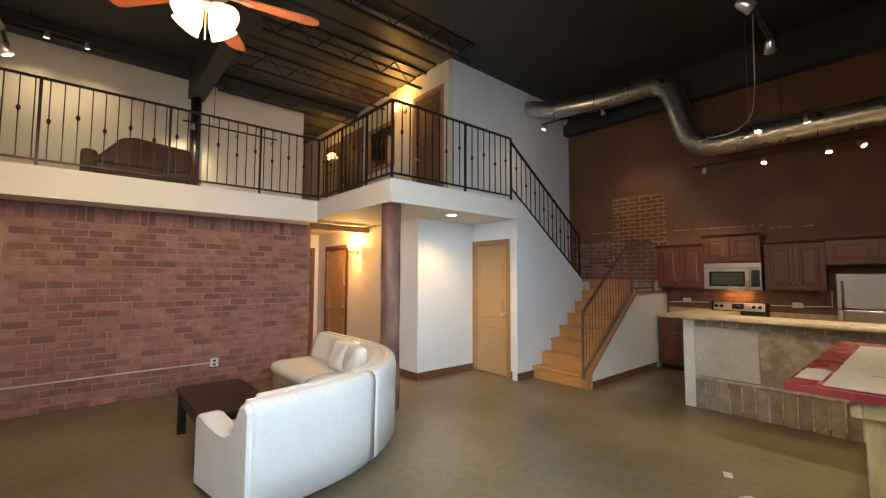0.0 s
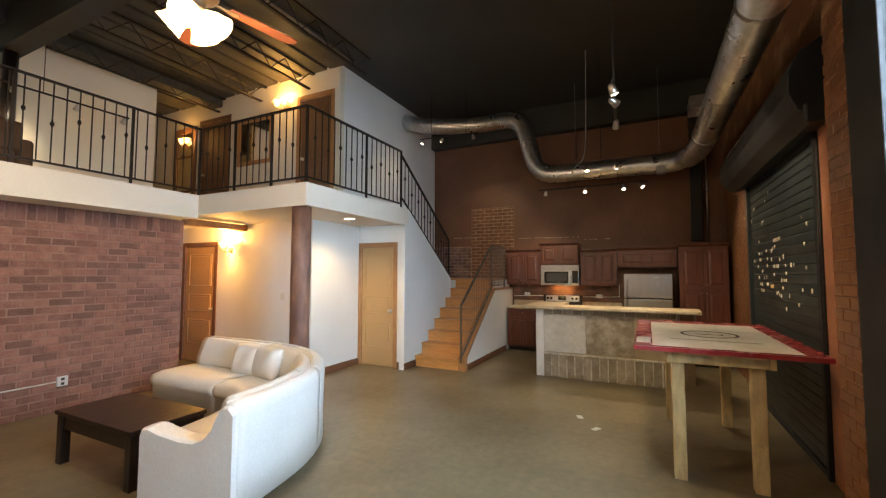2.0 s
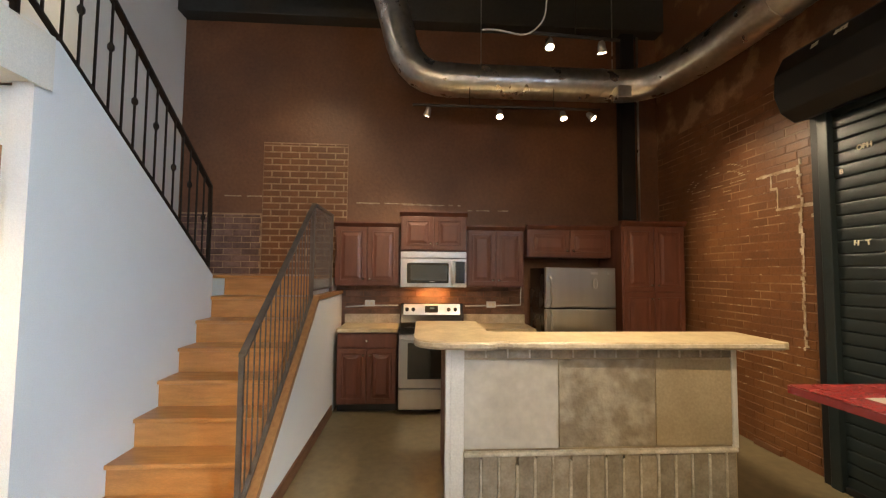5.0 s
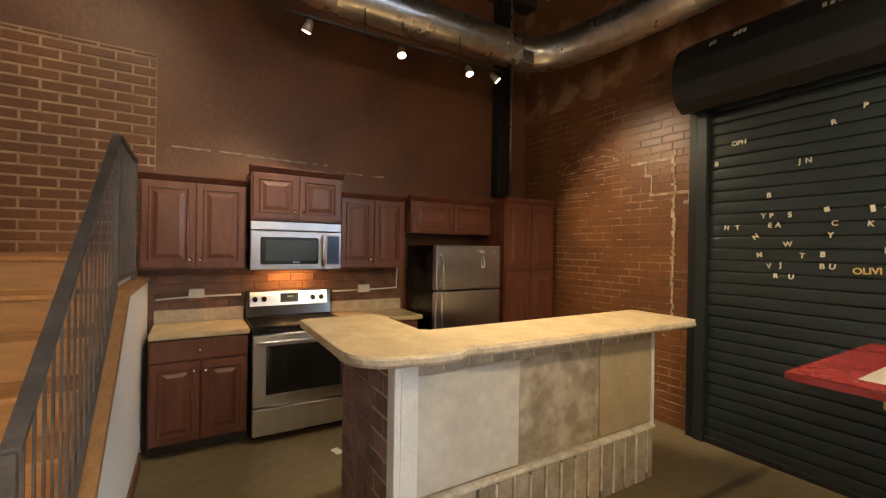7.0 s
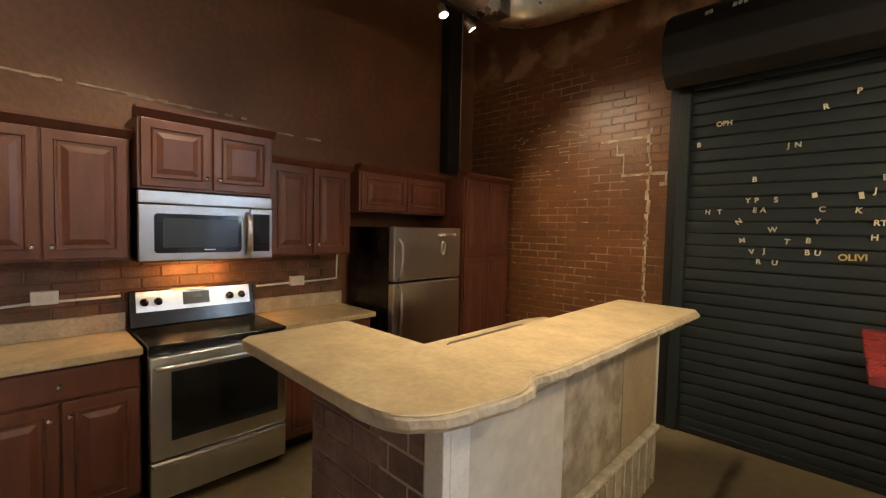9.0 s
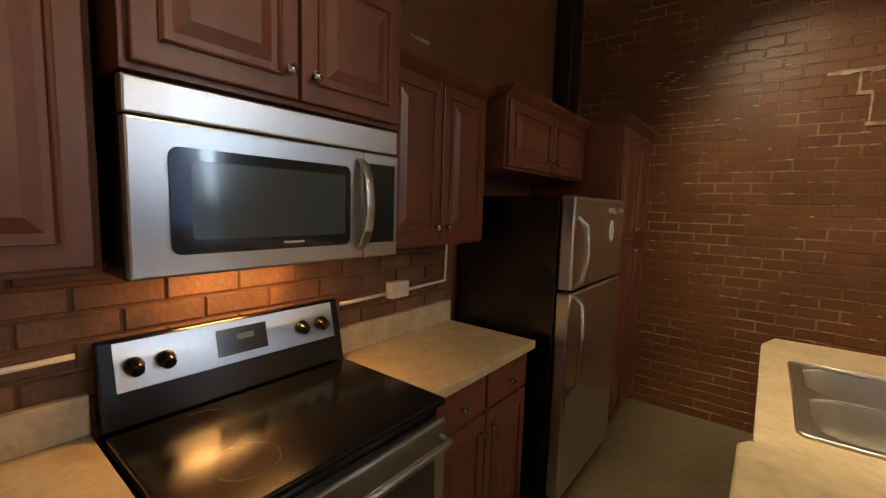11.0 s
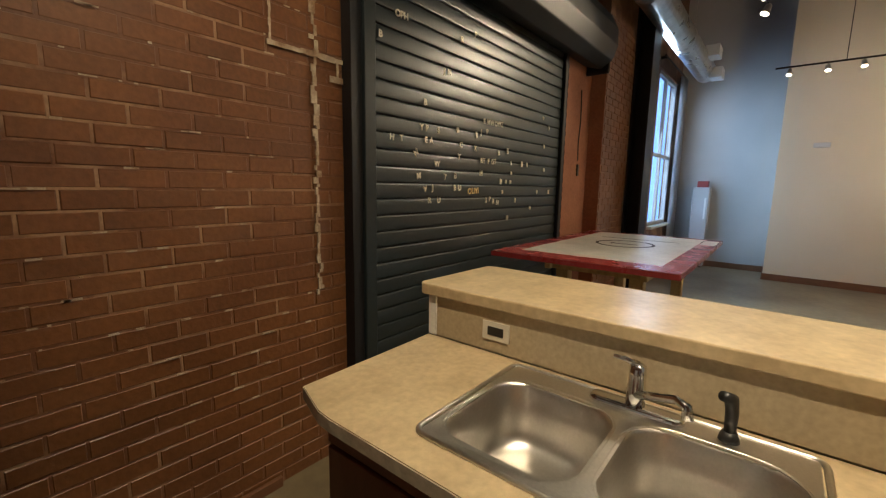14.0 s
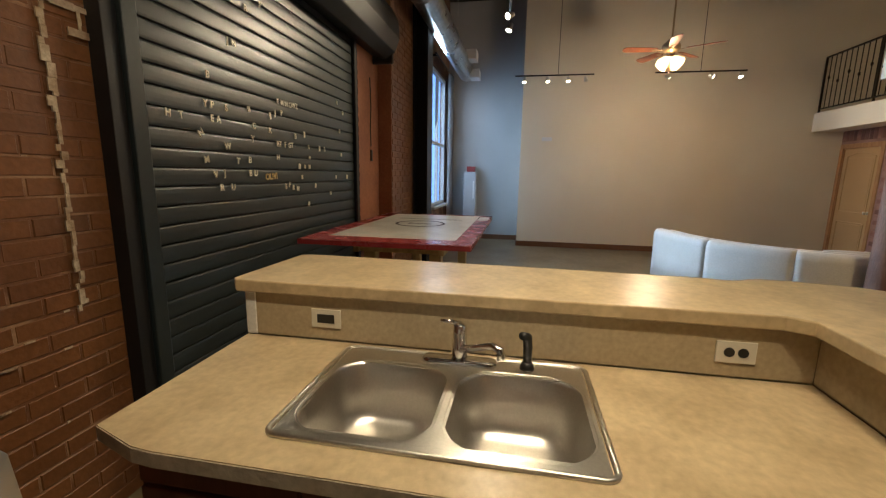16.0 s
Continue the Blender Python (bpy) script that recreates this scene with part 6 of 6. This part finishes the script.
def masonry(parent, origin, u, out, width, z0, z1, l, h, joint, depth, material, keep=None, limit=300, near=None, soldier=None, jitter=0.0):
    """Courses of bricks on a wall face. origin: plan point where u = 0; u: direction along the wall; out: outward direction. keep(u, z): False inside openings.
    near(u, z): which of the bricks become pieces of their own; the others are joined."""
    u, out = Vector((*u, 0)), Vector((*out, 0))
    turn = Matrix((( *u,), (*out,), (0, 0, 1))).transposed()
    base = BASE.get(parent.name, Vector((0, 0, 0)))
    shapes, spots = {}, []
    row, z = 0, z0
    while z < z1 - 0.01:
        hh = min(h, z1 - z)
        if soldier and z + soldier > z1 - 0.02:
            hh, ll = z1 - z, h
        else:
            ll = l
        x = -(ll + joint) / 2 if row % 2 and ll == l else 0.0
        while x < width - 0.01:
            a, b = max(x, 0.0), min(x + ll, width)
            if b - a > 0.03 and (keep is None or (keep(a, z) and keep(b, z + hh) and keep(a, z + hh) and keep(b, z))):
                spots.append((round(a, 4), round(z, 4), round(b - a, 3), round(hh, 3)))
            x += ll + joint
        z += hh + joint
        row += 1
    pieces = [s for s in spots if near is None or near(s[0], s[1])][:limit]
    chosen = set(pieces)
    start = Vector((*origin, 0))
    for a, z, w, hh in pieces:
        key = (w, hh)
        if key not in shapes:
            shapes[key] = brick_mesh("brick", w, depth, hh, material)
        ob = new("brick", shapes[key])
        ob.parent = parent
        ob.matrix_local = Matrix.Translation(start + u * a + Vector((0, 0, z)) + out * random.uniform(-jitter, jitter) - base) @ turn.to_4x4()
    rest = [s for s in spots if s not in chosen]
    if rest:
        verts, faces = [], []
        for a, z, w, hh in rest:
            k, c = len(verts), 0.004
            j = random.uniform(-jitter, jitter)
            for y, i in ((0.0 + j, 0.0), (depth - c + j, 0.0), (depth + j, c)):
                for px, pz in ((i, i), (w - i, i), (w - i, hh - i), (i, hh - i)):
                    verts.append(start + u * (a + px) + out * y + Vector((0, 0, z + pz)) - base)
            for q in (0, 4):
                for n in range(4):
                    faces.append((k + q + n, k + q + (n + 1) % 4, k + q + 4 + (n + 1) % 4, k + q + 4 + n))
            faces.append((k + 8, k + 9, k + 10, k + 11))
        me = bpy.data.meshes.new("brickwork")
        me.from_pydata([tuple(v) for v in verts], [], faces)
        bmx = bmesh.new()
        bmx.from_mesh(me)
        bmesh.ops.recalc_face_normals(bmx, faces=bmx.faces)
        bmx.to_mesh(me)
        bmx.free()
        me.materials.append(material)
        ob = new("brickwork", me)
        ob.parent = parent
        tagged(ob, kind="stuff")


random.seed(3)
# brick face under the mezzanine, with a soldier course at the top
masonry(wall_brick, (-1.5, NB), (1, 0), (0, -1), 4.415, 0.0, 2.355, 0.208, 0.070, 0.017, 0.007, BRICK, keep=lambda a, z: not (-1.5 + a > D0 - 0.07 and -1.5 + a < D1 + 0.07 and z < 2.12),
        near=lambda a, z: a > 2.3 and z < 2.0, soldier=0.2, jitter=0.002)
# kitchen side wall by the island
masonry(wall_south, (5.985, -0.066), (1, 0), (0, 1), 2.16, 0.0, 3.2, 0.20, 0.066, 0.007, 0.0028, PAINTBRICK, near=lambda a, z: a < 1.45 and z > 0.35, jitter=0.0012)
# pilaster face
masonry(wall_south, (1.745, 0.142), (1, 0), (0, 1), 0.955, 0.0, 3.3, 0.20, 0.064, 0.009, 0.008, PAINTBRICK, limit=0, jitter=0.001)
masonry(wall_south, (-0.45, -0.066), (1, 0), (0, 1), 0.52, 0.0, 3.6, 0.20, 0.064, 0.009, 0.008, PAINTBRICK, limit=0, jitter=0.001)
# brick backsplash of the kitchen wall
masonry(wall_east, (8.156, 3.99), (0, -1), (-1, 0), 2.29, 0.86, 1.42, 0.20, 0.064, 0.010, 0.010, SMOKEBRICK, jitter=0.001)
# bare patch of brick above the landing
patch = structure("wall_patch", boxes((8.149, 8.155, 3.90, 4.92, 1.48, 3.10), (8.151, 8.1555, 4.921, 5.89, 1.48, 2.22)), PALEJOINT, "patch of bare brick with pale joints in the painted wall", "wall")
masonry(patch, (8.149, 4.915), (0, -1), (-1, 0), 1.01, 1.49, 3.09, 0.20, 0.062, 0.017, 0.006, PAINTBRICK, jitter=0.001)
masonry(wall_east, (8.156, 5.88), (0, -1), (-1, 0), 0.95, 1.49, 2.2, 0.20, 0.066, 0.010, 0.011, DULLBRICK, limit=0, jitter=0.001)
# island end and its upright whitewashed bricks
masonry(island, (6.555, IY1 - 0.012), (-1, 0), (0, 1), 0.70, 0.0, 1.03, 0.20, 0.095, 0.010, 0.006, DULLBRICK, jitter=0.001)
masonry(island, (IX0 - 0.004, 2.72), (0, -1), (-1, 0), 1.83, 0.0, 0.345, 0.100, 0.345, 0.018, 0.026, SOLDIER, jitter=0.003)
masonry(island, (IX0 - 0.002, 2.72), (0, -1), (-1, 0), 1.83, 0.965, 1.035, 0.135, 0.068, 0.012, 0.008, SOLDIER, jitter=0.001)
random.seed(21)
for k in range(1, 16):
    y = 2.72 - 0.118 * k + 0.009
    w, h = random.uniform(0.006, 0.010), random.uniform(0.27, 0.335)
    z = random.uniform(0.0, 0.345 - h)
    part("lime_joint", boxes((IX0 - 0.034 - random.uniform(0, 0.006), IX0 - 0.003, y - w, y + w, z, z + h), bevel=0.004), LIMEJOINT, island)
for k in range(1, 13):
    y = 2.72 - 0.147 * k + 0.006
    part("lime_joint", boxes((IX0 - 0.014, IX0 - 0.001, y - 0.005, y + 0.005, 0.967, 1.033), bevel=0.002), LIMEJOINT, island)

# plaster scars where a partition was taken out
random.seed(8)
bm = bmesh.new()
z = 0.93
while z < 2.43:
    h = random.uniform(0.015, 0.06)
    x, w = 6.165 + random.uniform(-0.014, 0.014), random.uniform(0.005, 0.016)
    box(bm, x - w, x + w, -0.057, -0.052 + random.uniform(0, 0.004), z, z + h * 0.97)
    z += h
for x0, x1, z in ((6.0, 6.38, 2.09), (6.19, 6.59, 2.405), (6.0, 6.05, 2.0), (6.38, 6.44, 2.275)):
    x = x0
    while x < x1:
        w = random.uniform(0.02, 0.05)
        box(bm, x, x + w, -0.057, -0.052, z - random.uniform(0.008, 0.018), z + random.uniform(0.006, 0.014))
        x += w
for x, z0, z1 in ((6.38, 2.09, 2.27), (6.44, 2.28, 2.40), (6.03, 2.0, 2.09)):
    z = z0
    while z < z1:
        h = random.uniform(0.02, 0.05)
        box(bm, x - random.uniform(0.003, 0.008), x + random.uniform(0.003, 0.008), -0.057, -0.0535, z, min(z + h, z1))
        z += h
for i in range(110):
    x, z = random.uniform(6.2, 7.6), 0.066 + 0.073 * random.randint(6, 30)
    box(bm, x, x + random.uniform(0.008, 0.05), -0.057, -0.0545, z, z + random.uniform(0.004, 0.008))
for r, n in ((0.0, 20), (0.07, 24)):
    for i in range(n):
        a = math.pi * (0.06 + 0.88 * i / (n - 1))
        if random.random() < 0.7:
            x, z = 7.11 + (0.38 + r) * math.cos(a), 2.43 + (0.14 + r) * math.sin(a)
            w = random.uniform(0.012, 0.028)
            box(bm, x - w, x + w, -0.057, -0.0538, z, z + random.uniform(0.005, 0.010))
for z, x0, x1 in ((2.43, 6.72, 7.48), (2.36, 6.9, 7.5), (2.15, 7.0, 7.4)):
    x = x0
    while x < x1:
        w = random.uniform(0.03, 0.09)
        if random.random() < 0.65:
            box(bm, x, x + w, -0.057, -0.0538, z, z + random.uniform(0.004, 0.009))
        x += w + 0.01
scars = mesh_object("plaster_scar", bm, SCAR)
scars.parent = wall_south
bm = bmesh.new()
for x0, x1, z in ((3.0, 3.88, 2.37), (2.5, 3.2, 2.36), (4.93, 5.3, 2.43), (1.9, 2.4, 2.30)):
    y = x0
    while y < x1:
        w = random.uniform(0.03, 0.08)
        if random.random() < 0.75:
            box(bm, 8.151, 8.1555, y, y + w, z - random.uniform(0.004, 0.012), z + random.uniform(0.004, 0.01))
        y += w
scars = mesh_object("plaster_scar", bm, SCAR)
scars.parent = wall_east
